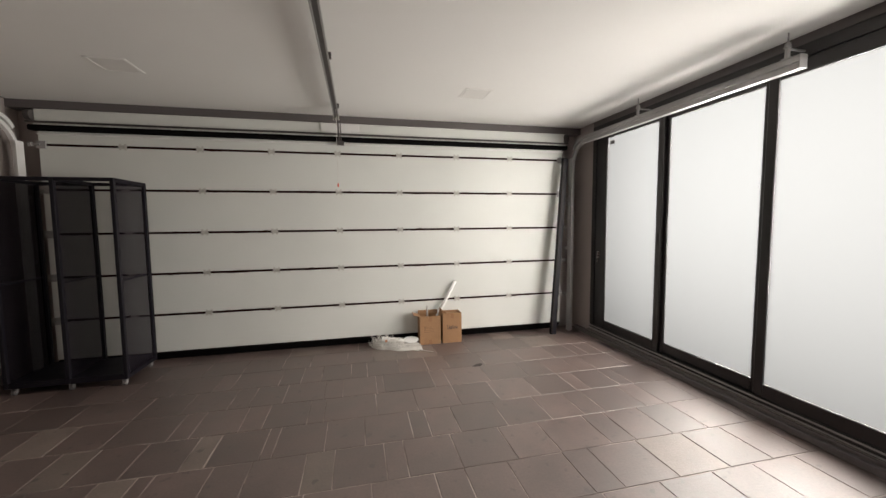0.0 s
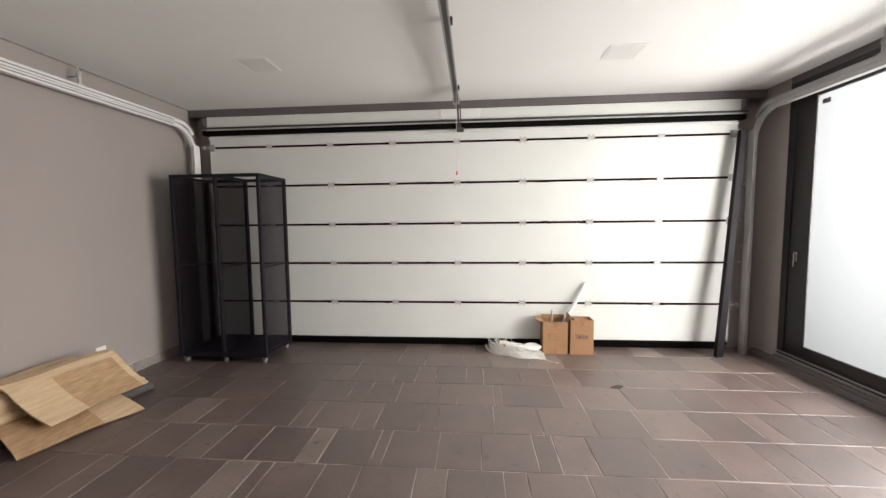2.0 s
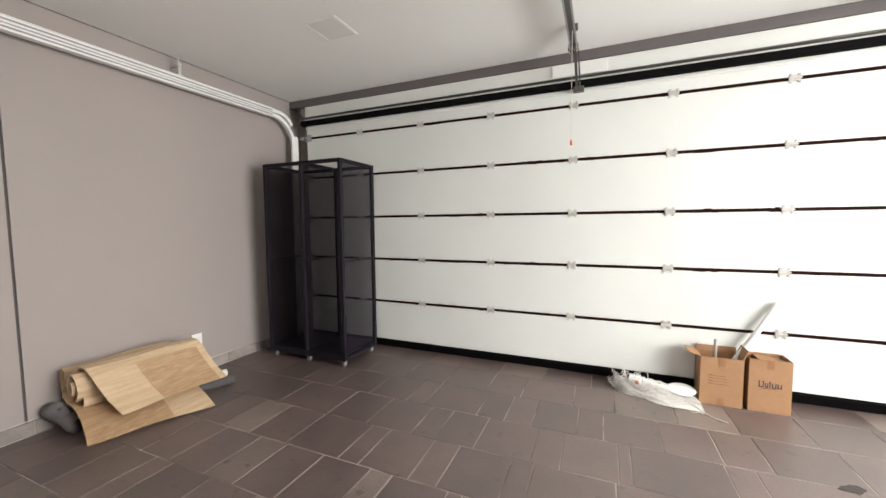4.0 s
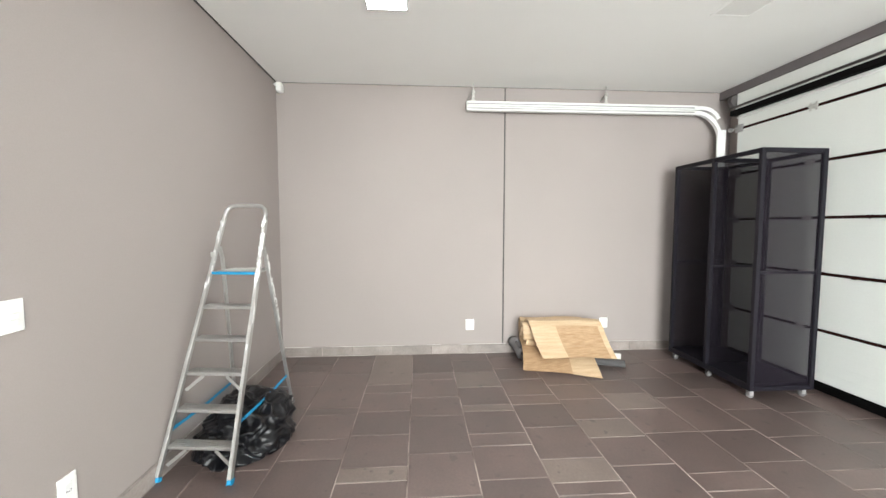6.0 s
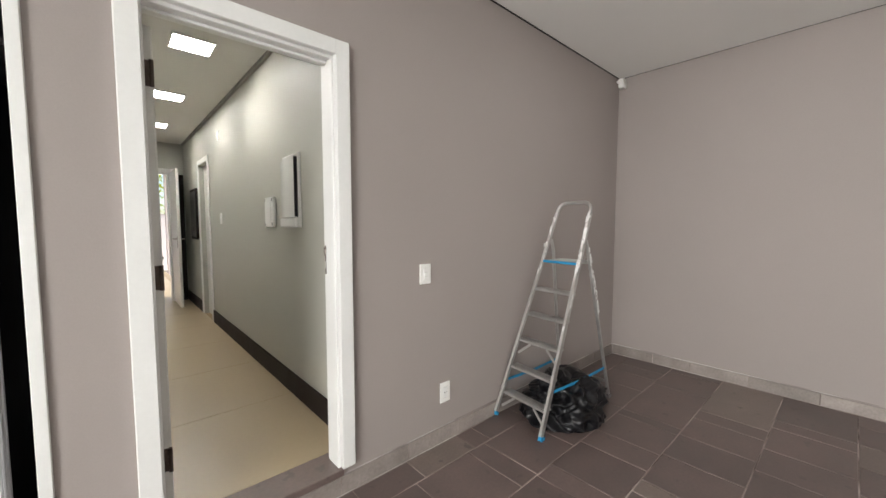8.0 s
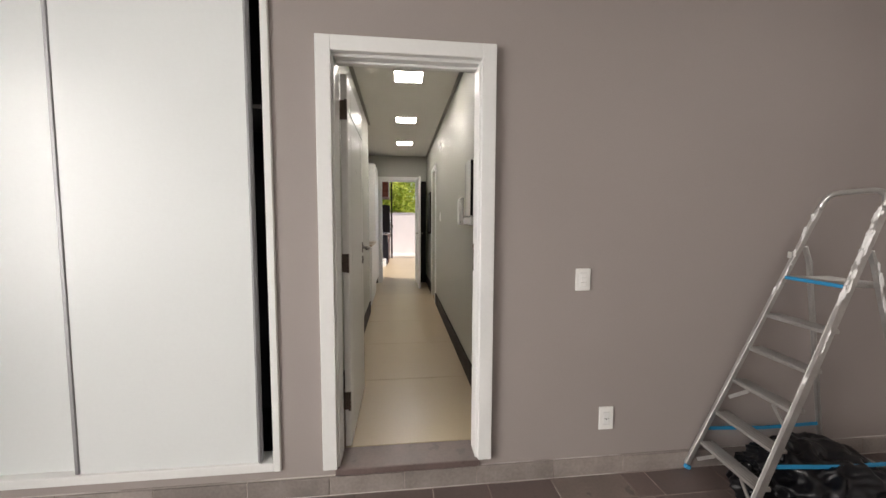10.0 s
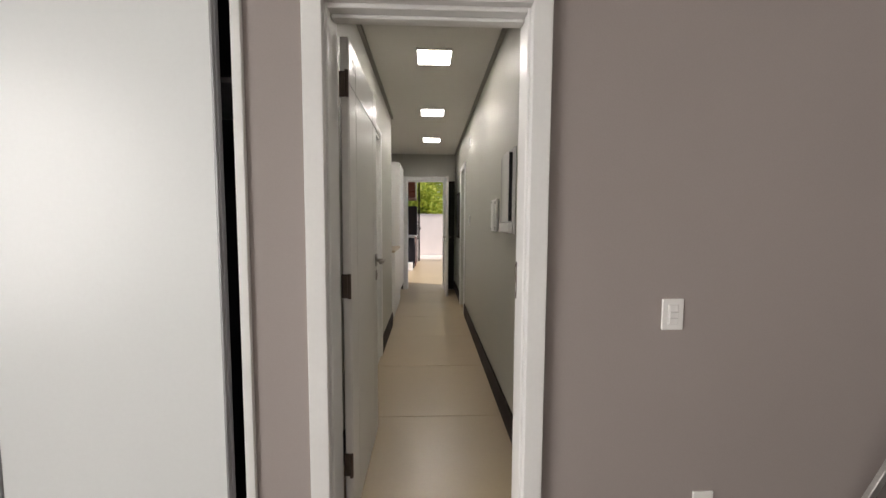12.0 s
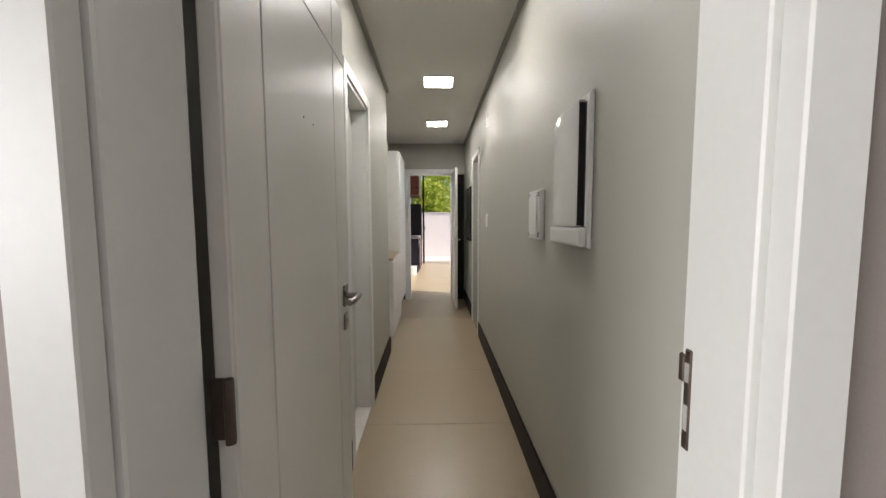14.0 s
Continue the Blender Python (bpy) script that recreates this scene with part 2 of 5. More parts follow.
def rod(bm, a, b, r, n=10, r2=None):
    a, b = Vector(a), Vector(b)
    d = b - a
    q = d.to_track_quat("Z", "Y").to_matrix().to_4x4()
    bmesh.ops.create_cone(bm, cap_ends=True, segments=n, radius1=r, radius2=r if r2 is None else r2, depth=d.length, matrix=Matrix.Translation((a + b) / 2) @ q)
    return bm


def bar(bm, a, b, w, h, up=(0, 0, 1), bevel=0.0):
    """A straight bar of rectangular section from a to b: w across, h along up."""
    a, b, up = Vector(a), Vector(b), Vector(up)
    d = (b - a).normalized()
    s = d.cross(up).normalized()
    u = s.cross(d)
    m = Matrix((s, d, u)).transposed().to_4x4()
    r = bmesh.ops.create_cube(bm, size=1.0)
    L = (b - a).length
    for v in r["verts"]:
        v.co = (a + b) / 2 + m.to_3x3() @ Vector((v.co.x * w, v.co.y * L, v.co.z * h))
    if bevel:
        bmesh.ops.bevel(bm, geom=list({e for v in r["verts"] for e in v.link_edges}), offset=bevel, segments=1, affect="EDGES")
    return bm


def sweep(bm, pts, w, h, up=(0, 0, 1)):
    """A rectangular section carried along a bent line lying in a plane that contains up."""
    pts = [Vector(p) for p in pts]
    rings = []
    for i, p in enumerate(pts):
        d = (pts[min(i + 1, len(pts) - 1)] - pts[max(i - 1, 0)]).normalized()
        s = Vector(up).normalized()
        u = d.cross(s).normalized()
        rings.append([bm.verts.new(p + s * a * w / 2 + u * b * h / 2) for a, b in ((-1, -1), (1, -1), (1, 1), (-1, 1))])
    for r0, r1 in zip(rings, rings[1:]):
        for i in range(4):
            bm.faces.new((r0[i], r0[(i + 1) % 4], r1[(i + 1) % 4], r1[i]))
    bm.faces.new(rings[0][::-1])
    bm.faces.new(rings[-1])
    return bm


def tube(bm, pts, r, n=8):
    """A round tube along a bent line."""
    pts = [Vector(p) for p in pts]
    rings, ref = [], Vector((0.31, 0.27, 0.91))
    for i, p in enumerate(pts):
        d = (pts[min(i + 1, len(pts) - 1)] - pts[max(i - 1, 0)]).normalized()
        s = d.cross(ref).normalized()
        u = d.cross(s)
        rings.append([bm.verts.new(p + (s * math.cos(2 * math.pi * k / n) + u * math.sin(2 * math.pi * k / n)) * r) for k in range(n)])
    for r0, r1 in zip(rings, rings[1:]):
        for k in range(n):
            bm.faces.new((r0[k], r0[(k + 1) % n], r1[(k + 1) % n], r1[k]))
    bm.faces.new(rings[0][::-1])
    bm.faces.new(rings[-1])
    return bm


def mesh_of(name, bm, material, smooth=False):
    bmesh.ops.recalc_face_normals(bm, faces=bm.faces)
    me = bpy.data.meshes.new(name)
    bm.to_mesh(me)
    bm.free()
    me.materials.append(M[material] if isinstance(material, str) else material)
    if smooth:
        for p in me.polygons:
            p.use_smooth = True
    return me


def part(name, bm, material, parent, label="", smooth=False):
    ob = new(name, mesh_of(name, bm, material, smooth))
    ob.parent = parent
    if label:
        tagged(ob, label)
    return ob


def solid(name, bm, material, label="", category="", group="", kind="", smooth=False):
    return tagged(new(name, mesh_of(name, bm, material, smooth)), label, category, group, kind)


def thing(name, label, category, group="", kind="", at=(0, 0, 0)):
    ob = tagged(new(name), label, category, group, kind)
    ob.location = at
    return ob


def structure(name, bm, material, label, category="wall"):
    return solid(name, bm, material, label, category, kind="structure")


# ---- the garage's shell ----
floor = structure("floor", boxed(XW - 0.2, XE + 0.2, YS, YN + 0.3, -0.2, -0.0035), "grout", "garage floor of dark slate tiles with pale joints", "floor")
bm = bmesh.new()
JY = 4.52                                   # expansion joint in the west wall
for y0, y1 in ((YS - WALL, JY - 0.008), (JY + 0.008, YN + 0.3)):
    box(bm, XW - 0.03, XW, y0, y1, -0.2, 3.15)
box(bm, XW - 0.2, XW - 0.03, YS - WALL, YN + 0.3, -0.2, 3.15)
west = structure("wall_west", bm, "wall", "warm grey painted garage wall with one expansion joint")
part("joint_filler", boxed(XW - 0.030, XW - 0.012, JY - 0.008, JY + 0.008, 0.0, 3.0), "gap", west)
bm = bmesh.new()
DX0, DX1, DZ1 = 0.575, 1.345, 2.255         # door opening
SX0, SX1, SZ0, SZ1 = 1.615, 4.02, 0.15, 2.78  # recess of the sliding-door wardrobe
for x0, x1, z0, z1 in ((XW, DX0, -0.2, 3.15), (DX0, DX1, DZ1, 3.15), (DX0, DX1, -0.2, 0.10), (DX1, SX0, -0.2, 3.15), (SX0, SX1, SZ1, 3.15), (SX0, SX1, -0.2, SZ0), (SX1, XE + 0.2, -0.2, 3.15)):
    box(bm, x0, x1, YS - WALL, YS, z0, z1)
structure("wall_south", bm, "wall", "warm grey painted wall with a doorway and a wardrobe recess")
bm = bmesh.new()
WY0, WY1, WZ0, WZ1 = 3.29, 6.68, 0.085, 2.89
for y0, y1, z0, z1 in ((YS - WALL, WY0, -0.2, 3.15), (WY1, YN + 0.3, -0.2, 3.15), (WY0, WY1, -0.2, WZ0)):
    box(bm, XE, XE + 0.2, y0, y1, z0, z1)
structure("wall_east", bm, "wall", "warm grey painted wall beside the large window")
structure("beam_east", boxed(XE, XE + 0.2, WY0, WY1, WZ1, 3.15), "beam", "dark grey steel beam over the large window", "beam")
structure("wall_north", boxed(XW, XE, YN + 0.14, YN + 0.3, -0.2, 3.15), "wall", "plain wall closing the garage behind its door")
bm = bmesh.new()
box(bm, XW + 0.020, XE - 0.020, YS + 0.020, 6.985, ZC, ZC + 0.06)
# dark strips laid in the ceiling gap to stand for its shade
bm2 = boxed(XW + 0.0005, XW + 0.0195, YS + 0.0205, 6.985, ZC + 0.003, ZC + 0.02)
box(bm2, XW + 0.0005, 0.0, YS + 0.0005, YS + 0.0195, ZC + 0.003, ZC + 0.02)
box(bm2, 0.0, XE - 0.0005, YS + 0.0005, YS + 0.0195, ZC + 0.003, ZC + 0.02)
structure("ceiling_gap_shade", bm2, "alu", "dark strips standing in for the shade in the ceiling gap", "trim")
# unseen slab, coloured dark so the ceiling gap reads as shaded
structure("ceiling_slab", boxed(XW, XE, YS, YN + 0.14, 3.03, 3.14), "beam", "unseen slab above the ceiling, coloured dark to shade its gap", "ceiling")
structure("ceiling", bm, "ceil", "flat white plasterboard ceiling with a shadow gap", "ceiling")
structure("beam", boxed(XW, XE, 6.99, YN + 0.14, 2.865, 2.962, bevel=0.004), "beam", "dark grey steel beam over the garage door", "beam")

# ---- window wall ----
window = thing("window_1", "tall frosted glass window in black aluminium frames", "window", kind="structure")
X0, X1 = XE - 0.005, XE + 0.10
bm = boxed(X0, X1, WY0, WY1, WZ0, 0.15, bevel=0.004)
box(bm, X0, X1, WY0, WY1, 2.80, WZ1, bevel=0.004)
box(bm, X0, X1, WY1 - 0.078, WY1, 0.151, 2.799, bevel=0.004)
box(bm, X0, X1, WY0, WY0 + 0.07, 0.151, 2.799, bevel=0.004)
part("window_frame", bm, "alu", window)
for z in (0.098, 0.135):
    part("track", boxed(X0 - 0.012, X0 - 0.001, WY0, WY1, z, z + 0.010), "galv", window)
part("window_sill", boxed(XE - 0.03, X0 - 0.001, WY0 - 0.02, WY1 + 0.02, 0.055, 0.085, bevel=0.006), "beam", window)
cuts = [(6.60, 5.47, 0.0), (5.50, 4.415, 0.035), (4.44, 3.36, 0.0)]
for a, b, dx in cuts:
    s = thing("sash", "", "")
    s.parent = window
    xa, xb = X0 + 0.012 + dx, X0 + 0.05 + dx
    st = 0.075
    left = 0.21 if a > 6.5 else st
    bm = boxed(xa, xb, a - left, a, 0.151, 2.799, bevel=0.005)
    box(bm, xa, xb, b, b + st, 0.151, 2.799, bevel=0.005)
    box(bm, xa, xb, b + st, a - left, 0.151, 0.265, bevel=0.005)
    box(bm, xa, xb, b + st, a - left, 2.69, 2.799, bevel=0.005)
    part("sash_frame", bm, "alu", s)
    p = part("pane", boxed(xa + 0.015, xa + 0.023, b + st, a - left, 0.265, 2.69), "frost", s, "frosted glass pane")
    p.visible_shadow = False
    if a > 6.5:
        bm = boxed(xa - 0.02, xa, 6.49, 6.53, 1.10, 1.20, bevel=0.006)
        bar(bm, (xa - 0.028, 6.51, 1.19), (xa - 0.028, 6.51, 1.05), 0.018, 0.014, up=(1, 0, 0), bevel=0.004)
        part("handle", bm, "chrome", s, "chrome window handle")
        part("sticker", boxed(xa + 0.012, xa + 0.0148, 6.27, 6.35, 2.595, 2.64), "cloth", s, "small grey sticker")

# ---- sectional garage door ----
door = thing("garage_door", "white sectional garage door, shut, with dark stained joints", "garage door")
RZ = [0.553, 1.038, 1.518, 2.003, 2.484]
GX0, GX1 = -2.40, 3.83
edges = [0.100] + RZ + [2.63]
for z0, z1 in zip(edges, edges[1:]):
    top = z1 == edges[-1]
    a, b = z0 + (0.0 if z0 < 0.1 else 0.0105), z1 - (0.0 if top else 0.0105)
    bm = boxed(GX0, GX1, YN, YN + 0.04, a, b, bevel=0.004)
    for q in range(1, 5 if not top else 2):   # faint pressed ribs
        z = a + (b - a) * q / (5 if not top else 2)
        box(bm, GX0 + 0.004, GX1 - 0.004, YN - 0.0012, YN + 0.001, z - 0.0035, z + 0.0035)
    part("door_section", bm, "panel", door)
rng = random.Random(4)
for z in RZ:
    bm = boxed(GX0, GX1, YN - 0.001, YN + 0.03, z - 0.0125, z + 0.0125)
    for _ in range(10 if z < 2.4 else 2):     # ragged foam squeezed from the joint
        x, w = rng.uniform(GX0, GX1 - 0.3), rng.uniform(0.06, 0.32)
        n = 6
        for q in range(n):
            hh = rng.uniform(0.001, 0.009) * math.sin(math.pi * (q + 0.5) / n)
            up = rng.random() < 0.3
            box(bm, x + w * q / n, x + w * (q + 1) / n, YN - 0.003 - rng.uniform(0, 0.002), YN, z - 0.0105 - (0 if up else hh), z + 0.0105 + (hh if up else 0))
    part("joint_seal", bm, "joint", door, "dark brown ragged joint seal")
bm = boxed(GX0, GX1, YN - 0.004, YN + 0.04, 0.0, 0.098, bevel=0.006)
for v in bm.verts:                        # the seal slopes back to the floor
    v.co.y += 0.07 * (1 - v.co.z / 0.098)
part("bottom_seal", bm, "rubber", door, "black rubber bottom seal")
part("top_seal", boxed(GX0 - 0.06, GX1 + 0.06, YN - 0.05, YN + 0.03, 2.632, 2.688, bevel=0.008), "rubber", door, "black rubber top seal")
part("header_panel", boxed(GX0 - 0.02, GX1 + 0.04, YN - 0.006, YN + 0.02, 2.735, 2.862, bevel=0.004), "panel", door)
part("header_strip", boxed(GX0 - 0.02, GX1 + 0.04, YN - 0.022, YN + 0.02, 2.690, 2.708, bevel=0.003), "panel", door)
part("header_plate", boxed(0.50, 0.97, YN - 0.016, YN - 0.0065, 2.742, 2.856, bevel=0.004), "white", door, "white centre plate")
bm = bmesh.new()
rod(bm, (GX0 - 0.08, YN - 0.03, 2.722), (GX1 + 0.08, YN - 0.03, 2.722), 0.010, 10)
rod(bm, (GX0 - 0.07, YN - 0.02, 2.79), (GX0 - 0.02, YN - 0.02, 2.79), 0.055, 16)
rod(bm, (GX1 + 0.02, YN - 0.02, 2.79), (GX1 + 0.07, YN - 0.02, 2.79), 0.055, 16)
part("spring_shaft", bm, "rail", door, smooth=False)
part("top_strip", boxed(GX0, GX1, YN - 0.016, YN, 2.592, 2.606), "white", door)


def hinge_mesh():
    bm = boxed(-0.034, 0.034, -0.004, 0.0, -0.022, 0.022, bevel=0.002)
    for sx in (-1, 1):
        box(bm, sx * 0.026 - 0.010, sx * 0.026 + 0.010, -0.005, 0.0, -0.036, 0.036, bevel=0.002)
        for sz in (-1, 1):
            rod(bm, (sx * 0.026, -0.010, sz * 0.027), (sx * 0.026, -0.004, sz * 0.027), 0.0065, 6)
    rod(bm, (-0.04, -0.009, 0), (0.04, -0.009, 0), 0.006, 6)
    return mesh_of("hinge", bm, "hinge")


hm = hinge_mesh()
for k in range(-1, 7):
    for z in RZ:
        x = -0.85 + 0.7726 * k
        if x > GX1:
            continue
        h = new("hinge", hm)
        h.parent, h.location, h.scale = door, (x, YN - 0.003, z), (1.0, 0.9, 1.0)
for x in (GX0 + 0.03, GX1 - 0.03):
    for z in RZ:
        bm = boxed(x - 0.045, x + 0.045, YN - 0.02, YN - 0.001, z - 0.04, z + 0.04, bevel=0.004)
        s = -1 if x < 0 else 1
        rod(bm, (x, YN - 0.03, z), (x + s * 0.11, YN - 0.03, z), 0.008, 8)
        rod(bm, (x + s * 0.07, YN - 0.03, z), (x + s * 0.10, YN - 0.03, z), 0.022, 10)
        part("roller_bracket", bm, "galv", door)


def track_set(side, x, y_end, mat):
    """Horizontal double track with its bend, upright track and hangers."""
    t = thing("door_track", "white steel garage door track hung under the ceiling" if side < 0 else "steel garage door track under the ceiling, grey for its unlit side", "door track", "garage door tracks")
    z0, z1, r = 2.690, 2.738, 0.30
    low = [(x, y_end, z0), (x, 6.62, z0)] + [(x, 6.62 + r * math.sin(a), z0 - r + r * math.cos(a)) for a in [math.pi / 2 * q / 10 for q in range(1, 11)]] + [(x, 6.92, 0.0)]
    up = [(x, y_end, z1), (x, 6.70, z1)] + [(x, 6.70 + 0.22 * math.sin(a), z1 - 0.22 + 0.22 * math.cos(a)) for a in [math.pi / 3 * q / 6 for q in range(1, 7)]]
    part("lower_rail", sweep(bmesh.new(), low, 0.038, 0.040, up=(1, 0, 0)), mat, t)
    part("upper_rail", sweep(bmesh.new(), up, 0.038, 0.040, up=(1, 0, 0)), mat, t)
    for z in (z0 - 0.022, z1 + 0.022):
        part("rail_lip", boxed(x - 0.028, x + 0.028, y_end, 6.62, z - 0.002, z + 0.002), mat, t)
    for z in (z0, z1):
        part("rail_groove", boxed(x + 0.0195, x + 0.0215, y_end, 6.60, z - 0.006, z + 0.006), "galv", t)
    part("end_cap", boxed(x - 0.036, x + 0.036, y_end - 0.006, y_end, z0 - 0.025, z1 + 0.025, bevel=0.004), mat, t)
    for y in ((4.15, 5.60) if side < 0 else (4.20, 5.66)):
        bm = boxed(x - 0.020, x + 0.020, y - 0.030, y + 0.030, z1 + 0.024, z1 + 0.036, bevel=0.002)
        box(bm, x - 0.012, x + 0.012, y - 0.013, y + 0.013, z1 + 0.036, 2.862, bevel=0.003)
        rod(bm, (x, y, 2.845), (x, y, 2.882), 0.024, 10, 0.015)
        rod(bm, (x, y, 2.88), (x, y, ZC - 0.001), 0.005, 8)
        wx = XW if side < 0 else XE
        rod(bm, (min(x, wx) + 0.0005, y, 2.838), (max(x, wx) - 0.0005, y, 2.838), 0.008, 8)
        part("hanger", bm, "hinge" if side < 0 else "galv", t)
    part("wall_angle", boxed(x + (0.034 if side < 0 else -0.044), x + (0.044 if side < 0 else -0.034), 6.86, 6.955, 0.0, 2.5), mat, t)
    for z in (0.5, 1.2, 1.9):
        part("clip", boxed(x - 0.05, x + 0.05, 6.945, 6.998, z, z + 0.04, bevel=0.003), "galv", t)
    return t


track_set(-1, -2.545, 4.085, "pvc")
# window-side track: its backlit, unlit face is put into the grey colour
track_set(1, 3.955, 4.10, "galv")

# ---- opener rail and its cord ----
opener = thing("opener_rail", "dark steel garage opener rail fixed under the ceiling", "opener rail")
bm = boxed(0.682, 0.732, 3.25, 6.66, 2.86, 2.905, bevel=0.004)
part("rail", bm, "rail", opener)
bm = boxed(0.677, 0.689, 3.25, 6.66, 2.852, 2.862)
box(bm, 0.725, 0.737, 3.25, 6.66, 2.852, 2.862)
part("rail_lip", bm, "galv", opener)
for y in (3.6, 5.2, 6.5):
    part("ceiling_clamp", boxed(0.667, 0.747, y - 0.02, y + 0.02, 2.905, ZC - 0.001, bevel=0.003), "rail", opener)
bm = boxed(0.677, 0.737, 6.60, 6.68, 2.80, 2.86, bevel=0.006)
rod(bm, (0.667, 6.64, 2.84), (0.747, 6.64, 2.84), 0.03, 14)
part("carriage", bm, "chrome", opener)
bm = bmesh.new()
bar(bm, (0.72, 6.66, 2.83), (0.72, 6.985, 2.60), 0.022, 0.008)
bar(bm, (0.745, 6.66, 2.83), (0.745, 6.985, 2.60), 0.012, 0.008)
box(bm, 0.69, 0.78, 6.93, 6.985, 2.585, 2.63, bevel=0.004)
part("door_arm", bm, "rail", opener)
part("cord", tube(bmesh.new(), [(0.715, 6.40, 2.86), (0.716, 6.392, 2.5), (0.718, 6.385, 2.06)], 0.0022, 6), "cable", opener, "thin pale release cord")
part("cord_handle", rod(boxed(0.710, 0.726, 6.378, 6.392, 2.015, 2.045, bevel=0.004), (0.718, 6.385, 2.04), (0.718, 6.385, 2.058), 0.005, 8), "red", opener, "red plastic cord handle")

# ---- ceiling hatches and lamp ----


def hatch(x, y):
    h = thing("ceiling_hatch", "flush white square ceiling hatch panel, unlit", "ceiling hatch", "ceiling hatches")
    w = 0.148
    bm = bmesh.new()
    for a, b, c, d in ((-w, w, -w, -w + 0.018), (-w, w, w - 0.018, w), (-w, -w + 0.018, -w + 0.018, w - 0.018), (w - 0.018, w, -w + 0.018, w - 0.018)):
        box(bm, x + a, x + b, y + c, y + d, ZC - 0.005, ZC - 0.0005, bevel=0.001)
    part("frame", bm, "ceil", h)
    part("panel", boxed(x - w + 0.021, x + w - 0.021, y - w + 0.021, y + w - 0.021, ZC - 0.004, ZC - 0.0005), "trap", h)


hatch(-1.02, 5.80)
hatch(2.15, 5.88)


def led(name, x, y, z, mat, label, group, w=0.135):
    t = thing(name, label, "ceiling lamp", group)
    bm = bmesh.new()
    for a, b, c, d in ((-w, w, -w, -w + 0.010), (-w, w, w - 0.010, w), (-w, -w + 0.010, -w + 0.010, w - 0.010), (w - 0.010, w, -w + 0.010, w - 0.010)):
        box(bm, x + a, x + b, y + c, y + d, z - 0.018, z - 0.0005, bevel=0.002)
    part("frame", bm, "white", t)
    part("diffuser", boxed(x - w + 0.0105, x + w - 0.0105, y - w + 0.0105, y + w - 0.0105, z - 0.014, z - 0.001), mat, t, "glowing white diffuser")


led("ceiling_lamp", -1.085, 3.36, ZC, "led_g", "square white LED ceiling lamp, switched on, in the garage", "", 0.14)

# ---- doorway to the corridor ----
frame_1 = thing("door_1", "white painted doorway with its door standing open", "door", kind="structure")
bm = bmesh.new()
CX0, CX1, CZ1 = 0.520, 1.402, 2.312
for x0, x1, z0, z1 in ((CX0, CX0 + 0.072, 0.15, CZ1), (CX1 - 0.072, CX1, 0.15, CZ1)):
    box(bm, x0, x1, YS, YS + 0.035, z0, z1, bevel=0.003)
box(bm, CX0 + 0.0718, CX1 - 0.0718, YS, YS + 0.0348, CZ1 - 0.072, CZ1, bevel=0.003)
part("casing", bm, "white", frame_1)
bm = bmesh.new()
YB = YS - WALL - 0.045
box(bm, DX0, 0.602, YB + 0.033, YS - 0.001, 0.142, DZ1, bevel=0.003)
box(bm, 1.321, DX1, YB, YS - 0.001, 0.142, DZ1, bevel=0.003)
box(bm, 0.6025, 1.3205, YB + 0.033, YS - 0.001, 2.226, DZ1, bevel=0.003)
part("jamb", bm, "white", frame_1)
bm = bmesh.new()
box(bm, 0.6055, 1.3175, YS - 0.070, YS - 0.042, 2.212, 2.225, bevel=0.003)
part("door_stop", bm, "white", frame_1)
strike = part("strike_plate", box(boxed(0.598, 0.6045, YS - 0.108, YS - 0.094, 1.160, 1.310, bevel=0.002), 0.5975, 0.6050, YS - 0.120, YS - 0.1085, 1.258, 1.300, bevel=0.002), "bronze", frame_1, "dark bronze strike plate")
part("latch_pocket", boxed(0.6046, 0.6056, YS - 0.1045, YS - 0.0965, 1.262, 1.290), "hinge", strike, "pale worn latch pocket")
part("bolt_pocket", boxed(0.6046, 0.6056, YS - 0.1035, YS - 0.0965, 1.190, 1.228), "hinge", strike)
bm = bmesh.new()
for x0, x1, yb in ((CW + 0.002, DX0, YB + 0.033), (DX1, CE - 0.002, YB)):
    box(bm, x0, x1, yb - 0.013, yb, 0.142, CZ1, bevel=0.004)
box(bm, DX0, DX1, YB - 0.013, YB, DZ1, CZ1, bevel=0.004)
part("back_casing", bm, "white", frame_1)

leaf = thing("door_leaf", "", "")
leaf.parent = frame_1
LX0, LX1, LY0, LY1, LZ0, LZ1 = 1.281, 1.3155, 1.135, 1.905, 0.152, 2.205
bm = boxed(LX0 + 0.003, LX1, LY0, LY1, LZ0, LZ1, bevel=0.003)
# face boards with narrow routed grooves between them
ys = [LY0, LY0 + 0.14, LY1 - 0.14, LY1]
zs = [LZ0, LZ1 - 0.18, LZ1]
for a, b in zip(ys, ys[1:]):
    for c, d in zip(zs, zs[1:]):
        box(bm, LX0, LX0 + 0.004, a + 0.003, b - 0.003, c + 0.003, d - 0.003, bevel=0.0015)
part("leaf_board", bm, "leafdoor", leaf, "pale grey lacquered door leaf with routed grooves")
for z in (0.42, 1.20, 2.02):
    bm = boxed(1.283, 1.3195, LY1 + 0.001, LY1 + 0.006, z - 0.05, z + 0.05, bevel=0.001)
    box(bm, 1.300, 1.3205, LY1 - 0.03, LY1 + 0.001, z - 0.05, z + 0.05, bevel=0.001)
    rod(bm, (1.288, LY1 + 0.010, z - 0.052), (1.288, LY1 + 0.010, z + 0.052), 0.008, 10)
    part("hinge", bm, "bronze", leaf, "dark bronze hinge")
bm = boxed(LX0 - 0.008, LX0 - 0.0005, LY0 + 0.035, LY0 + 0.085, 1.20, 1.275, bevel=0.003)
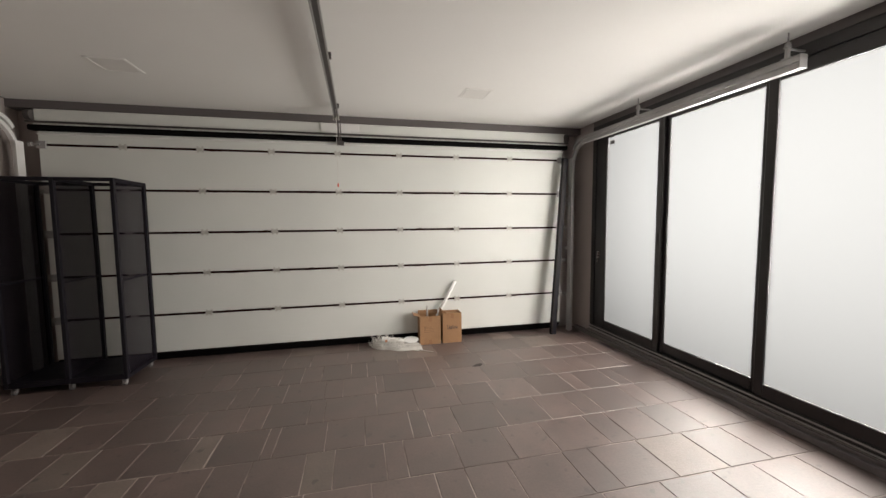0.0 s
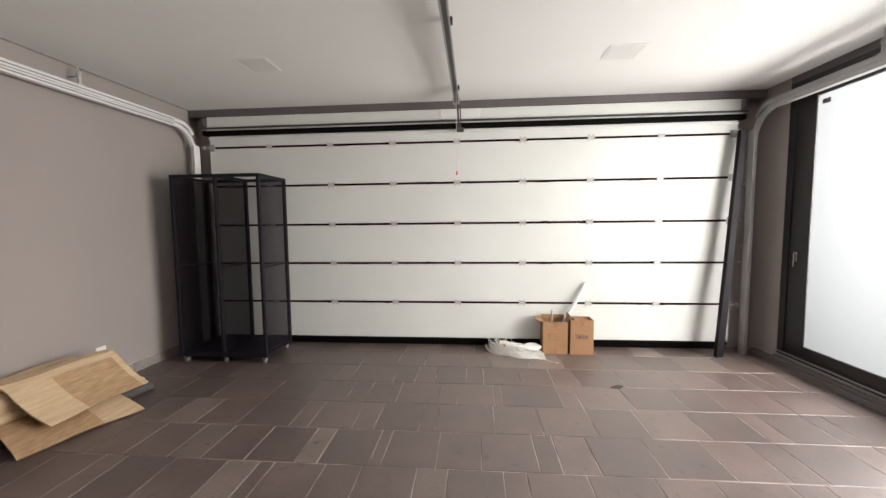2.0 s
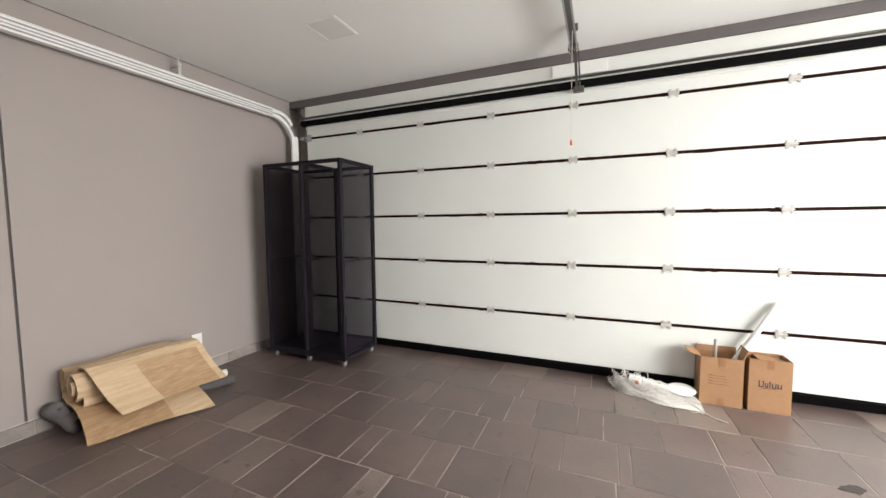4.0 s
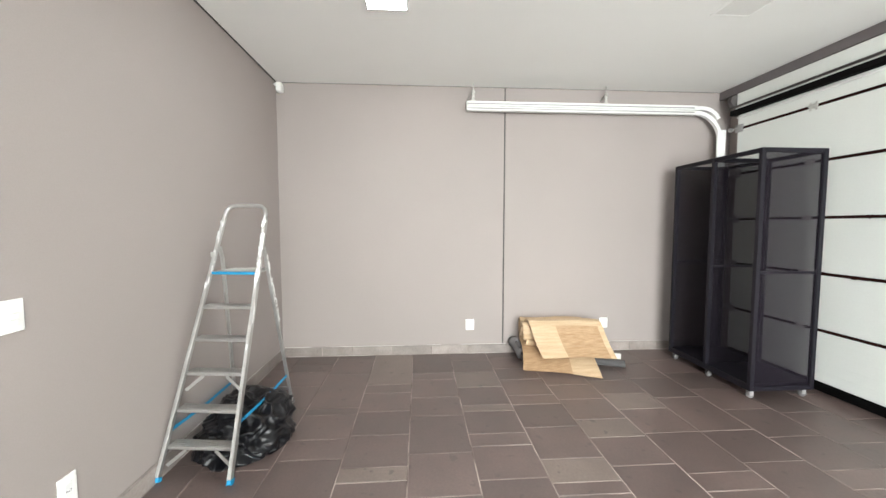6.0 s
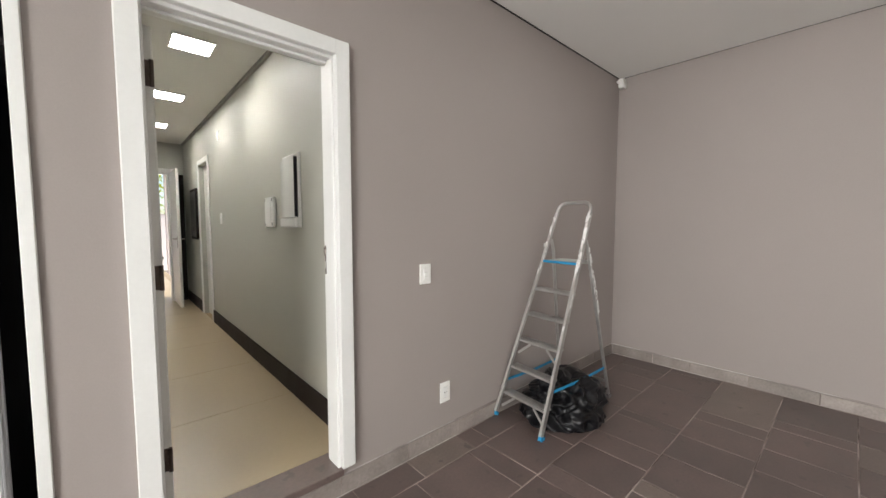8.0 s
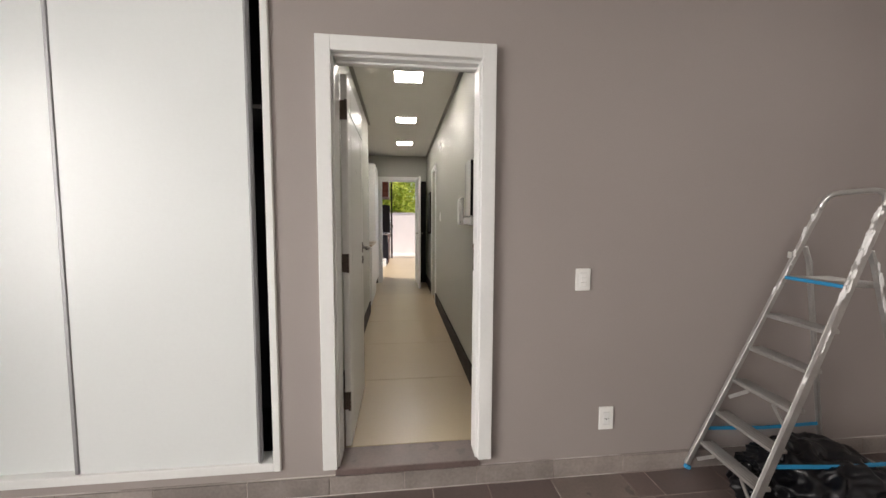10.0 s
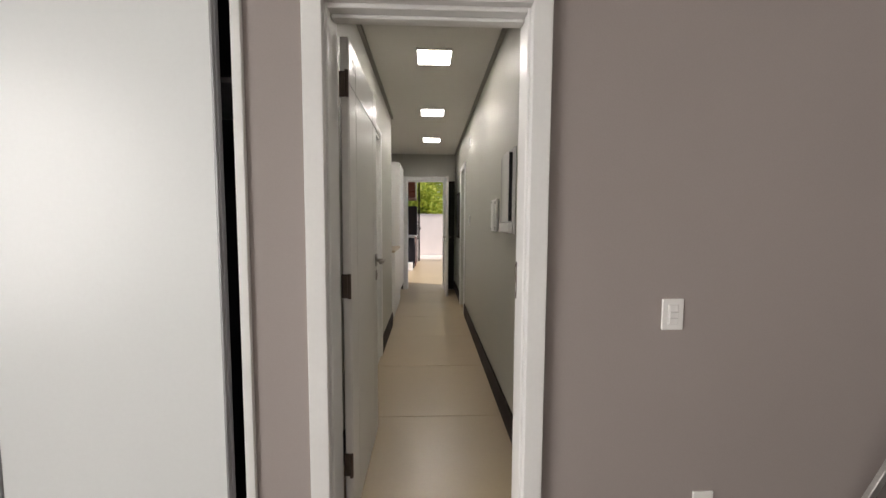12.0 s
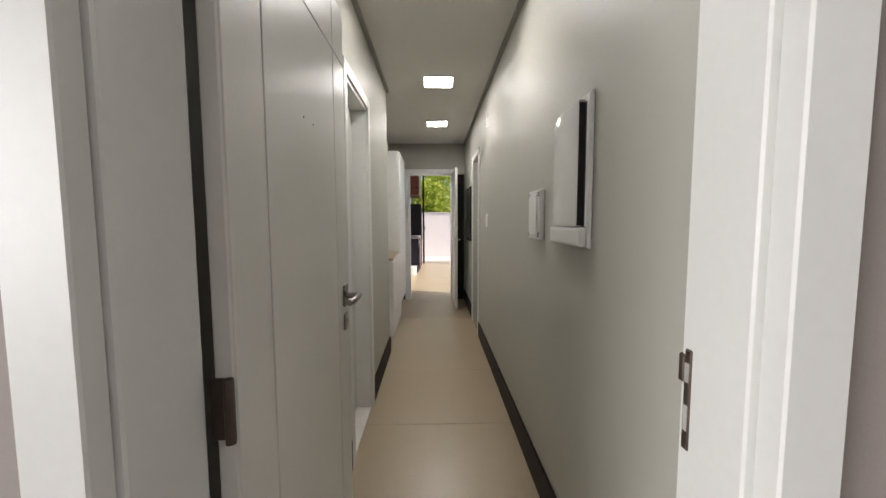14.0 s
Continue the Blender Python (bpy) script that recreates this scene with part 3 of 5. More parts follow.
rod(bm, (LX0 - 0.05, LY0 + 0.06, 1.235), (LX0, LY0 + 0.06, 1.235), 0.010, 12)
tube(bm, [(LX0 - 0.05, LY0 + 0.052, 1.235), (LX0 - 0.052, LY0 + 0.09, 1.236), (LX0 - 0.050, LY0 + 0.14, 1.234), (LX0 - 0.040, LY0 + 0.165, 1.232)], 0.010, 10)
part("lever_handle", bm, "steel", leaf, "dark satin steel lever handle")
bm = boxed(LX0 - 0.007, LX0 - 0.0005, LY0 + 0.04, LY0 + 0.078, 1.115, 1.175, bevel=0.003)
rod(bm, (LX0 - 0.010, LY0 + 0.059, 1.147), (LX0 - 0.001, LY0 + 0.059, 1.147), 0.009, 12)
part("lock_plate", bm, "steel", leaf)
bm = bmesh.new()
for dy in (0.35, 0.42):
    rod(bm, (LX0 - 0.0012, LY0 + dy, 1.745), (LX0, LY0 + dy, 1.745), 0.0025, 8)
part("screw_hole", bm, "bronze", leaf)
structure("threshold", boxed(DX0 + 0.001, DX1 - 0.001, 1.895, YS + 0.016, 0.101, 0.140, bevel=0.004), "tile", "dark slate threshold slab of the doorway", "threshold")

# ---- sliding-door wardrobe ----
ward = thing("wardrobe", "built-in wardrobe with white sliding doors, slightly open", "wardrobe")
bm = boxed(SX0, SX0 + 0.036, YS - 0.10, YS + 0.016, SZ0, SZ1, bevel=0.003)
box(bm, SX0 + 0.0365, SX1, YS - 0.10, YS + 0.014, SZ0, SZ0 + 0.045, bevel=0.003)
box(bm, SX0 + 0.0365, SX1, YS - 0.10, YS + 0.014, SZ1 - 0.05, SZ1, bevel=0.003)
part("frame", bm, "white", ward)
# inner boards coloured near-black to carry the shade behind the doors
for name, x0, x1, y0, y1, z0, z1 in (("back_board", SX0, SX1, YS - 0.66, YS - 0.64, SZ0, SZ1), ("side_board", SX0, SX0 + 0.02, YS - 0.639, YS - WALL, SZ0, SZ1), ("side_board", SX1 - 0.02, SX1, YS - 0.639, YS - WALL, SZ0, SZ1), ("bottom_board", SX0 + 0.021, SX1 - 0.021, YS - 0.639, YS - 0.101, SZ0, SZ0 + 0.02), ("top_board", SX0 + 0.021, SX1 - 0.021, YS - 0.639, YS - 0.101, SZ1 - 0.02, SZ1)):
    part(name, boxed(x0, x1, y0, y1, z0, z1), "dark", ward, "wardrobe interior board, coloured dark for the shade inside")
part("shelf", boxed(SX0 + 0.0365, SX1 - 0.022, YS - 0.60, YS - 0.075, 1.985, 2.005), "cloth", ward)
for x0, x1, dy in ((1.708, 2.575, 0.0), (2.552, 3.42, -0.032), (3.14, 3.99, 0.0)):
    d = thing("sliding_door", "", "")
    d.parent = ward
    y1 = YS + 0.004 + dy
    part("door_panel", boxed(x0 + 0.012, x1 - 0.012, y1 - 0.022, y1 - 0.006, SZ0 + 0.047, SZ1 - 0.052), "slide", d)
    bm = boxed(x0, x0 + 0.022, y1 - 0.028, y1, SZ0 + 0.046, SZ1 - 0.051, bevel=0.004)
    box(bm, x0 + 0.006, x0 + 0.014, y1, y1 + 0.006, SZ0 + 0.046, SZ1 - 0.051, bevel=0.002)
    box(bm, x1 - 0.022, x1, y1 - 0.028, y1, SZ0 + 0.046, SZ1 - 0.051, bevel=0.004)
    part("edge_profile", bm, "profile", d, "aluminium edge profile")
# ---- corridor ----
Y0 = YS - WALL
EW0, EW1 = -0.15, 0.47       # opening to the bathroom in the east wall
EEND = -1.27                  # east wall's end, where the corridor widens
XR = 1.72                     # recess wall
bm = bmesh.new()
WD0, WD1 = -2.45, -1.84       # door opening in the west wall
for y0, y1, z0, z1 in ((WD1, Y0, 0, 3.0), (YE, WD0, 0, 3.0), (WD0, WD1, 2.25, 3.0)):
    box(bm, CW - 0.14, CW, y0, y1, z0, z1)
structure("wall_corridor_west", bm, "corr", "pale grey-green corridor wall")
bm = bmesh.new()
for y0, y1, z0, z1 in ((EW1, Y0, 0, 3.0), (EEND, EW0, 0, 3.0), (EW0, EW1, 2.26, 3.0)):
    box(bm, CE, CE + 0.14, y0, y1, z0, z1)
box(bm, CE + 0.14, XR + 0.14, EEND, EEND + 0.14, 0, 3.0)
box(bm, XR, XR + 0.14, YE, EEND - 0.001, 0, 3.0)
structure("wall_corridor_east", bm, "corr", "pale grey-green corridor wall with a bathroom doorway")
bm = bmesh.new()
KX0, KX1, KZ = 0.665, 1.388, 2.265   # kitchen doorway
for x0, x1, z0, z1 in ((CW - 0.14, KX0, 0, 3.0), (KX1, XR + 0.14, 0, 3.0), (KX0, KX1, KZ, 3.0)):
    box(bm, x0, x1, YE - 0.14, YE, z0, z1)
structure("wall_corridor_end", bm, "corr", "grey wall with the kitchen doorway")
cfloor = structure("floor_corridor", boxed(CW - 0.14, XR + 0.5, YE - 5.6, 1.894, 0.0, ZF - 0.008), "tan", "corridor floor of large glossy cream tiles", "floor")
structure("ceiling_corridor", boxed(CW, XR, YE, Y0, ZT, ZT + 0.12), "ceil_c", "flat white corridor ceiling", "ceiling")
bm = boxed(CW + 0.001, CW + 0.028, YE + 0.03, Y0 - 0.02, ZT - 0.028, ZT - 0.001)
box(bm, CE - 0.028, CE - 0.001, EEND, Y0 - 0.02, ZT - 0.028, ZT - 0.001)
structure("trim", bm, "cornice", "narrow grey cornice strip of the corridor", "trim")
bm = boxed(CW + 0.0005, CW + 0.014, WD1 + 0.07, Y0 - 0.03, ZF, ZF + 0.165, bevel=0.003)
box(bm, CW + 0.0005, CW + 0.014, YE + 0.001, WD0 - 0.07, ZF, ZF + 0.165, bevel=0.003)
box(bm, CE - 0.014, CE - 0.0005, EEND + 0.001, EW0 - 0.07, ZF, ZF + 0.165, bevel=0.003)
box(bm, CE - 0.014, CE - 0.0005, EW1 + 0.07, Y0 - 0.03, ZF, ZF + 0.165, bevel=0.003)
box(bm, KX1 + 0.08, XR - 0.001, YE + 0.0005, YE + 0.014, ZF, ZF + 0.165, bevel=0.003)
structure("baseboard", bm, "brown", "very dark brown wooden baseboard", "baseboard")
for y in (0.46, -1.01, -2.48):
    led("ceiling_lamp", 0.92, y, ZT, "led", "square white LED ceiling lamp, switched on, in the corridor", "corridor ceiling lamps")

# side doors
d2 = thing("door_2", "white bathroom doorway seen aslant, door shut", "door", kind="structure")
bm = bmesh.new()
for y0, y1 in ((EW0 - 0.065, EW0), (EW1, EW1 + 0.065)):
    box(bm, CE - 0.014, CE - 0.0005, y0, y1, ZF, 2.325, bevel=0.004)
box(bm, CE - 0.0135, CE - 0.0005, EW0 + 0.0005, EW1 - 0.0005, 2.26, 2.325, bevel=0.004)
part("casing", bm, "white", d2)
bm = bmesh.new()
box(bm, CE, CE + 0.14, EW0, EW0 + 0.02, ZF, 2.26)
box(bm, CE, CE + 0.14, EW1 - 0.02, EW1, ZF, 2.26)
box(bm, CE, CE + 0.14, EW0 + 0.0205, EW1 - 0.0205, 2.24, 2.26)
part("jamb", bm, "white", d2)
part("door_leaf", boxed(CE + 0.10, CE + 0.135, EW0 + 0.022, EW1 - 0.022, ZF + 0.01, 2.238, bevel=0.002), "leafdoor", d2)
structure("floor_bathroom", boxed(CE - 0.001, CE + 0.14, EW0, EW1, ZF - 0.02, ZF + 0.004), "marble", "white veined marble sill of the bathroom", "floor")
d3 = thing("door_3", "white side door of the corridor, shut", "door", kind="structure")
bm = bmesh.new()
for y0, y1 in ((WD0 - 0.065, WD0), (WD1, WD1 + 0.065)):
    box(bm, CW + 0.0005, CW + 0.016, y0, y1, ZF, 2.315, bevel=0.004)
box(bm, CW + 0.0005, CW + 0.0155, WD0 + 0.0005, WD1 - 0.0005, 2.25, 2.315, bevel=0.004)
part("casing", bm, "white", d3)
part("door_leaf", boxed(CW - 0.09, CW - 0.055, WD0, WD1, ZF + 0.005, 2.25, bevel=0.002), "leafdoor", d3)
d4 = thing("door_4", "white kitchen doorway with its door swung open", "door", kind="structure")
bm = bmesh.new()
for x0, x1 in ((KX0 - 0.07, KX0), (KX1, KX1 + 0.07)):
    box(bm, x0, x1, YE + 0.0005, YE + 0.018, ZF, 2.335, bevel=0.004)
box(bm, KX0 + 0.0005, KX1 - 0.0005, YE + 0.0005, YE + 0.0175, 2.265, 2.335, bevel=0.004)
part("casing", bm, "white", d4)
bm = bmesh.new()
box(bm, KX0, KX0 + 0.018, YE - 0.14, YE, ZF, KZ)
box(bm, KX1 - 0.018, KX1, YE - 0.14, YE, ZF, KZ)
box(bm, KX0 + 0.0185, KX1 - 0.0185, YE - 0.14, YE, KZ - 0.018, KZ)
part("jamb", bm, "white", d4)
kl = thing("door_leaf", "", "")
kl.parent = d4
part("leaf_board", boxed(0.618, 0.656, YE + 0.02, YE + 0.77, ZF + 0.008, 2.262, bevel=0.003), "leafdoor", kl)
bm = bmesh.new()
for s, x in ((1, 0.656), (-1, 0.618)):
    rod(bm, (x, YE + 0.71, 1.20), (x + s * 0.045, YE + 0.71, 1.20), 0.009, 8)
    rod(bm, (x + s * 0.045, YE + 0.715, 1.20), (x + s * 0.045, YE + 0.60, 1.20), 0.008, 8)
    box(bm, min(x, x + s * 0.006), max(x, x + s * 0.006), YE + 0.69, YE + 0.73, 1.06, 1.25, bevel=0.001)
part("lever_handle", bm, "chrome", kl, "satin chrome lever handle")

# fittings on the corridor's west wall
ep = thing("electrical_panel", "white wall-mounted electrical panel with a bowed cover", "electrical panel")
PY0, PY1, PZ0, PZ1 = 0.935, 1.262, 1.398, 1.917
bm = boxed(CW, CW + 0.012, PY0, PY1, PZ0, PZ1, bevel=0.005, seg=2)
part("backplate", bm, "gloss", ep)
bm = bmesh.new()
n = 10
ring = []
for q in range(n + 1):            # bowed cover, stopping short of the dark strips by the door side
    f = q / n
    y = PY0 + 0.006 + f * (PY1 - PY0 - 0.056)
    ring.append((CW + 0.024 + 0.022 * math.sin(math.pi * (0.06 + 0.78 * f)), y))
for z0, z1 in ((PZ0 + 0.075, PZ1 - 0.02),):
    va = [bm.verts.new((x, y, z0)) for x, y in ring] + [bm.verts.new((CW + 0.0125, y, z0)) for y in (ring[-1][1], ring[0][1])]
    vb = [bm.verts.new((x, y, z1 - 0.025 * (1 - (i / n)) if i <= n else z1)) for i, (x, y) in enumerate(ring)] + [bm.verts.new((CW + 0.0125, y, z1)) for y in (ring[-1][1], ring[0][1])]
    m = len(va)
    for i in range(m):
        bm.faces.new((va[i], va[(i + 1) % m], vb[(i + 1) % m], vb[i]))
    bm.faces.new(va[::-1])
    bm.faces.new(vb)
part("cover", bm, "gloss", ep)
# solid dark strips colour in the shade of the hollow beside the cover
part("slot_shade", box(boxed(CW + 0.0125, CW + 0.016, PY1 - 0.0465, PY1 - 0.026, PZ0 + 0.074, PZ1 - 0.03), CW + 0.0125, CW + 0.033, PY1 - 0.0495, PY1 - 0.0470, PZ0 + 0.078, PZ1 - 0.028), "dark", ep, "dark strips standing in for the shaded hollow beside the cover")
bm = boxed(CW + 0.0125, CW + 0.042, PY0 + 0.004, PY1 - 0.008, PZ0 + 0.004, PZ0 + 0.072, bevel=0.013, seg=3)
part("lower_lip", bm, "gloss", ep)
bm = boxed(CW + 0.0125, CW + 0.017, PY1 - 0.0255, PY1 - 0.003, PZ0 + 0.074, PZ1 - 0.01, bevel=0.002)
part("side_rim", bm, "pvc", ep)

ab = thing("alarm_box", "small white vented alarm box on the corridor wall", "alarm box")
part("body", boxed(CW, CW + 0.027, 0.535, 0.738, 1.400, 1.640, bevel=0.008, seg=2), "pvc", ab)
part("front", boxed(CW + 0.0275, CW + 0.033, 0.573, 0.700, 1.420, 1.620, bevel=0.004), "pvc", ab)
# raised dark strips stand in for the shade in the open vents
for z in (1.418, 1.430, 1.610, 1.622):
    for y in (0.541, 0.706):
        part("vent_shade", boxed(CW + 0.0272, CW + 0.0282, y, y + 0.028, z - 0.003, z + 0.003), "dark", ab)


def plate(name, label, category, centre, axis, w, h, kind_of):
    """A wall plate with its insert; axis: the wall's outward normal."""
    t = thing(name, label, category)
    t.matrix_world = Matrix.Translation(centre) @ (Matrix.Rotation(math.atan2(axis[1], axis[0]), 4, "Z"))
    part("plate", boxed(0.0005, 0.009, -w / 2, w / 2, -h / 2, h / 2, bevel=0.003, seg=2), "switch", t)
    if kind_of == "switch":
        part("surround", boxed(0.009, 0.0115, -w * 0.24, w * 0.24, -h * 0.33, h * 0.33, bevel=0.001), "pvc", t)
        part("module_seat", boxed(0.0091, 0.0118, -w * 0.225, w * 0.225, -h * 0.315, h * 0.315), "trap", t)
        for z in (-1, 0, 1):
            part("rocker", boxed(0.0118, 0.0150 if z else 0.0175, -w * 0.205, w * 0.205, (z * 0.205 - 0.092) * h, (z * 0.205 + 0.092) * h, bevel=0.0015), "switch", t)
    elif kind_of == "socket":
        part("insert", boxed(0.009, 0.012, -w * 0.22, w * 0.22, -h * 0.27, h * 0.27, bevel=0.003), "pvc", t)
        part("shadow_gap", boxed(0.0091, 0.0105, -w * 0.245, w * 0.245, -h * 0.29, h * 0.29), "trap", t)
        bm = bmesh.new()
        for y in (-0.010, 0.0, 0.010):
            rod(bm, (0.0115, y, 0.0 if y else -0.004), (0.0126, y, 0.0 if y else -0.004), 0.0028, 8)
        part("contact", bm, "bronze", t)
    return t


plate("light_switch", "white double light switch on the grey wall", "light switch", (0.016, YS, 1.118), (0, 1), 0.084, 0.122, "switch")
plate("socket", "white wall socket on the grey south wall", "socket", (-0.148, YS, 0.327), (0, 1), 0.084, 0.132, "socket")
plate("socket", "white wall socket near the wall joint", "socket", (XW, 4.14, 0.328), (1, 0), 0.094, 0.122, "socket")
plate("socket", "white wall socket half hidden behind wood sheets", "socket", (XW, 5.70, 0.326), (1, 0), 0.094, 0.118, "blank")
plate("light_switch", "white light switch on the corridor wall", "light switch", (CW, -1.16, 1.49), (1, 0), 0.08, 0.125, "switch")
plate("sensor_plate", "small white sensor plate high on the corridor wall", "sensor", (CW, -1.16, 2.445), (1, 0), 0.06, 0.11, "switch")
sd = thing("alarm_sensor", "small white alarm sensor high in the corner", "sensor")
part("bracket", boxed(XW + 0.04, XW + 0.07, YS, YS + 0.05, 2.90, 2.925, bevel=0.003), "pvc", sd)
bm = boxed(XW + 0.02, XW + 0.10, YS + 0.03, YS + 0.085, 2.835, 2.93, bevel=0.010, seg=2)
part("body", bm, "switch", sd)
part("lens", boxed(XW + 0.032, XW + 0.088, YS + 0.0855, YS + 0.090, 2.85, 2.895, bevel=0.004), "trap", sd)
pic = thing("picture", "dark framed picture on the corridor wall", "picture")
part("frame", boxed(CW + 0.0005, CW + 0.03, -3.10, -2.62, 1.20, 1.95, bevel=0.004), "brown", pic)
part("canvas", boxed(CW + 0.0305, CW + 0.034, -3.06, -2.66, 1.24, 1.91), "picture", pic)

# added sheet that darkens the end wall beside the door leaf
dp = solid("dark_sheet", boxed(CW + 0.0165, 0.592, YE + 0.001, YE + 0.03, ZF, 2.25, bevel=0.003), "brown", "dark sheet added on the end wall behind the open door", "panel")

# white cupboards in the widening
lc = thing("low_cupboard", "low white cupboard with a pale top against the recess wall", "cupboard")
part("body", boxed(1.44, XR - 0.001, -2.62, -1.66, ZF, 1.04, bevel=0.003), "white", lc)
part("top", boxed(1.425, XR - 0.001, -2.63, -1.65, 1.041, 1.07, bevel=0.003), "cream", lc)
for y in (-2.61, -2.14):
    part("door", boxed(1.424, 1.4395, y, y + 0.465, ZF + 0.06, 1.03, bevel=0.002), "white", lc)
tc = thing("tall_cupboard", "tall white cupboard hung on the recess wall", "cupboard")
part("body", boxed(1.455, XR - 0.001, -3.60, -2.70, 0.31, 2.44, bevel=0.003), "white", tc)
for y in (-3.59, -3.14):
    part("door", boxed(1.437, 1.4545, y, y + 0.43, 0.32, 2.43, bevel=0.003), "white", tc)
part("plinth", boxed(1.50, XR - 0.001, -3.60, -2.70, ZF, 0.309), "brown", tc)

# ---- kitchen and yard beyond ----
KR, KY = 1.66, -9.0
bm = boxed(KR, KR + 0.14, KY, YE - 0.14, 0.0, 3.1)
# unseen side opening, added to let sun onto the kitchen floor
for y0, y1, z0, z1 in ((KY, -8.8, 0.0, 3.1), (-4.1, YE - 0.14, 0.0, 3.1), (-8.8, -4.1, 2.8, 3.1)):
    box(bm, CW - 0.34, CW - 0.2, y0, y1, z0, z1)
structure("wall_kitchen", bm, "render", "pale kitchen wall with an unseen side opening added for sunlight")
structure("ceiling_kitchen", boxed(CW - 0.34, KR + 0.14, KY, YE - 0.14, 2.95, 3.1), "ceil", "white kitchen ceiling", "ceiling")
structure("splashback", boxed(KR - 0.015, KR - 0.001, -8.2, -5.6, 1.06, 2.08), "marble", "grey veined marble splashback", "splashback")
uc = thing("wall_cupboard", "red-brown wooden wall cupboard in the kitchen", "cupboard")
part("body", boxed(1.33, KR - 0.001, -7.6, -6.3, 2.085, 2.93, bevel=0.004), "cabw", uc)
for y in (-7.59, -6.945):
    part("door", boxed(1.312, 1.3295, y, y + 0.635, 2.09, 2.92, bevel=0.003), "cabw", uc)
st = thing("stove", "black kitchen stove with steel handles", "stove")
part("body", boxed(1.37, KR - 0.02, -7.55, -6.95, ZF + 0.02, 1.02, bevel=0.006), "black", st)
part("oven_door", boxed(1.345, 1.3695, -7.53, -6.97, 0.30, 0.82, bevel=0.005), "black", st)
part("hob", boxed(1.36, KR - 0.02, -7.56, -6.94, 1.021, 1.05, bevel=0.004), "chrome", st)
part("handle", rod(bmesh.new(), (1.32, -7.5, 0.78), (1.32, -7.0, 0.78), 0.012, 8), "chrome", st)
part("knob_row", boxed(1.35, 1.3695, -7.5, -7.0, 0.88, 0.94, bevel=0.004), "chrome", st)
bc = thing("base_cupboard", "red-brown wooden kitchen base cupboard", "cupboard")
part("body", boxed(1.345, KR - 0.001, -8.15, -7.62, ZF, 1.02, bevel=0.004), "cabw", bc)
part("worktop", boxed(1.33, KR - 0.001, -8.16, -7.62, 1.021, 1.055, bevel=0.004), "marble", bc)
pl = solid("stone_plinth", boxed(1.40, KR - 0.02, -6.92, -6.60, ZF, 0.34, bevel=0.006), "marble", "grey marble plinth at the cupboard's foot", "plinth")
fr = thing("tall_unit", "dark brown tall kitchen unit beside the yard door", "cupboard")
part("body", boxed(1.36, KR - 0.001, -8.85, -8.20, ZF, 1.95, bevel=0.006), "brown", fr)
part("door", boxed(1.335, 1.3595, -8.84, -8.21, ZF + 0.04, 1.94, bevel=0.005), "brown", fr)
part("handle", rod(bmesh.new(), (1.315, -8.3, 0.9), (1.315, -8.3, 1.5), 0.012, 8), "chrome", fr)
yd = thing("door_5", "dark framed glass yard door folded open", "door", kind="structure")
part("door_frame", boxed(1.262, 1.318, KY - 0.09, KY - 0.03, 0.12, 2.9, bevel=0.004), "brown", yd)
part("handle", rod(boxed(1.24, 1.2615, KY - 0.08, KY - 0.05, 1.18, 1.30, bevel=0.003), (1.22, KY - 0.06, 1.24), (1.26, KY - 0.06, 1.24), 0.01, 8), "chrome", yd)
structure("pavement", boxed(-4, 6, -12.0, KY - 0.411, -0.05, 0.11), "paving", "pale paved yard", "pavement")
structure("ground", boxed(-250, 250, -250, 250, -0.6, -0.21), "earth", "bare ground around the house", "ground")
gw = thing("garden_wall", "pale rendered garden wall in sunlight", "wall", kind="structure")
part("wall", boxed(-3, 5, -11.7, -11.5, 0.0, 1.74), "render", gw)
part("coping", boxed(-3, 5, -11.72, -11.48, 1.741, 1.775, bevel=0.006), "paving", gw)


def leafy(name, label, x, y, h, spread, count, seed, palm=False):
    """A garden plant: bent limbs and a ragged crown of many narrow leaves."""
    r = random.Random(seed)
    t = thing(name, label, "plant")
    bm = bmesh.new()
    base = Vector((x, y, -0.2))
    tips = []
    for q in range(9):
        a, e = r.uniform(0, 6.28), r.uniform(0.35, 1.0)
        tip = Vector((x + math.cos(a) * spread * e, y + math.sin(a) * spread * e * 0.7, h * r.uniform(0.6, 1.0)))
        mid = base.lerp(tip, 0.5) + Vector((r.uniform(-0.1, 0.1), r.uniform(-0.1, 0.1), 0.25))
        tube(bm, [base, mid, tip], 0.025, 6)
        tips += [mid, tip]
    part("branch", bm, "bark", t)
    vs, fs = [], []
    for q in range(count):
        c = r.choice(tips) + Vector((r.gauss(0, 0.32), r.gauss(0, 0.25), r.gauss(0, 0.30)))
        L, w = r.uniform(0.16, 0.34), r.uniform(0.018, 0.05)
        d = Vector((r.gauss(0, 1), r.gauss(0, 1), r.gauss(-0.2, 0.6))).normalized()
        s = d.cross(Vector((r.gauss(0, 1), r.gauss(0, 1), 1))).normalized() * w
        k = len(vs)
        vs += [c, c + d * L * 0.5 + s, c + d * L + Vector((0, 0, -0.04)), c + d * L * 0.5 - s]
        fs += [(k, k + 1, k + 2, k + 3)]
    me = bpy.data.meshes.new("foliage")
    me.from_pydata(vs, [], fs)
    me.materials.append(M["leaf"])
    ob = tagged(new("foliage", me), kind="stuff")
    ob.parent = t


leafy("shrub", "sunlit green garden shrub behind the wall", 1.05, -12.6, 2.7, 0.50, 3600, 3)
leafy("shrub", "sunlit green feathery shrub behind the wall", 0.85, -13.4, 3.4, 0.9, 4200, 5)
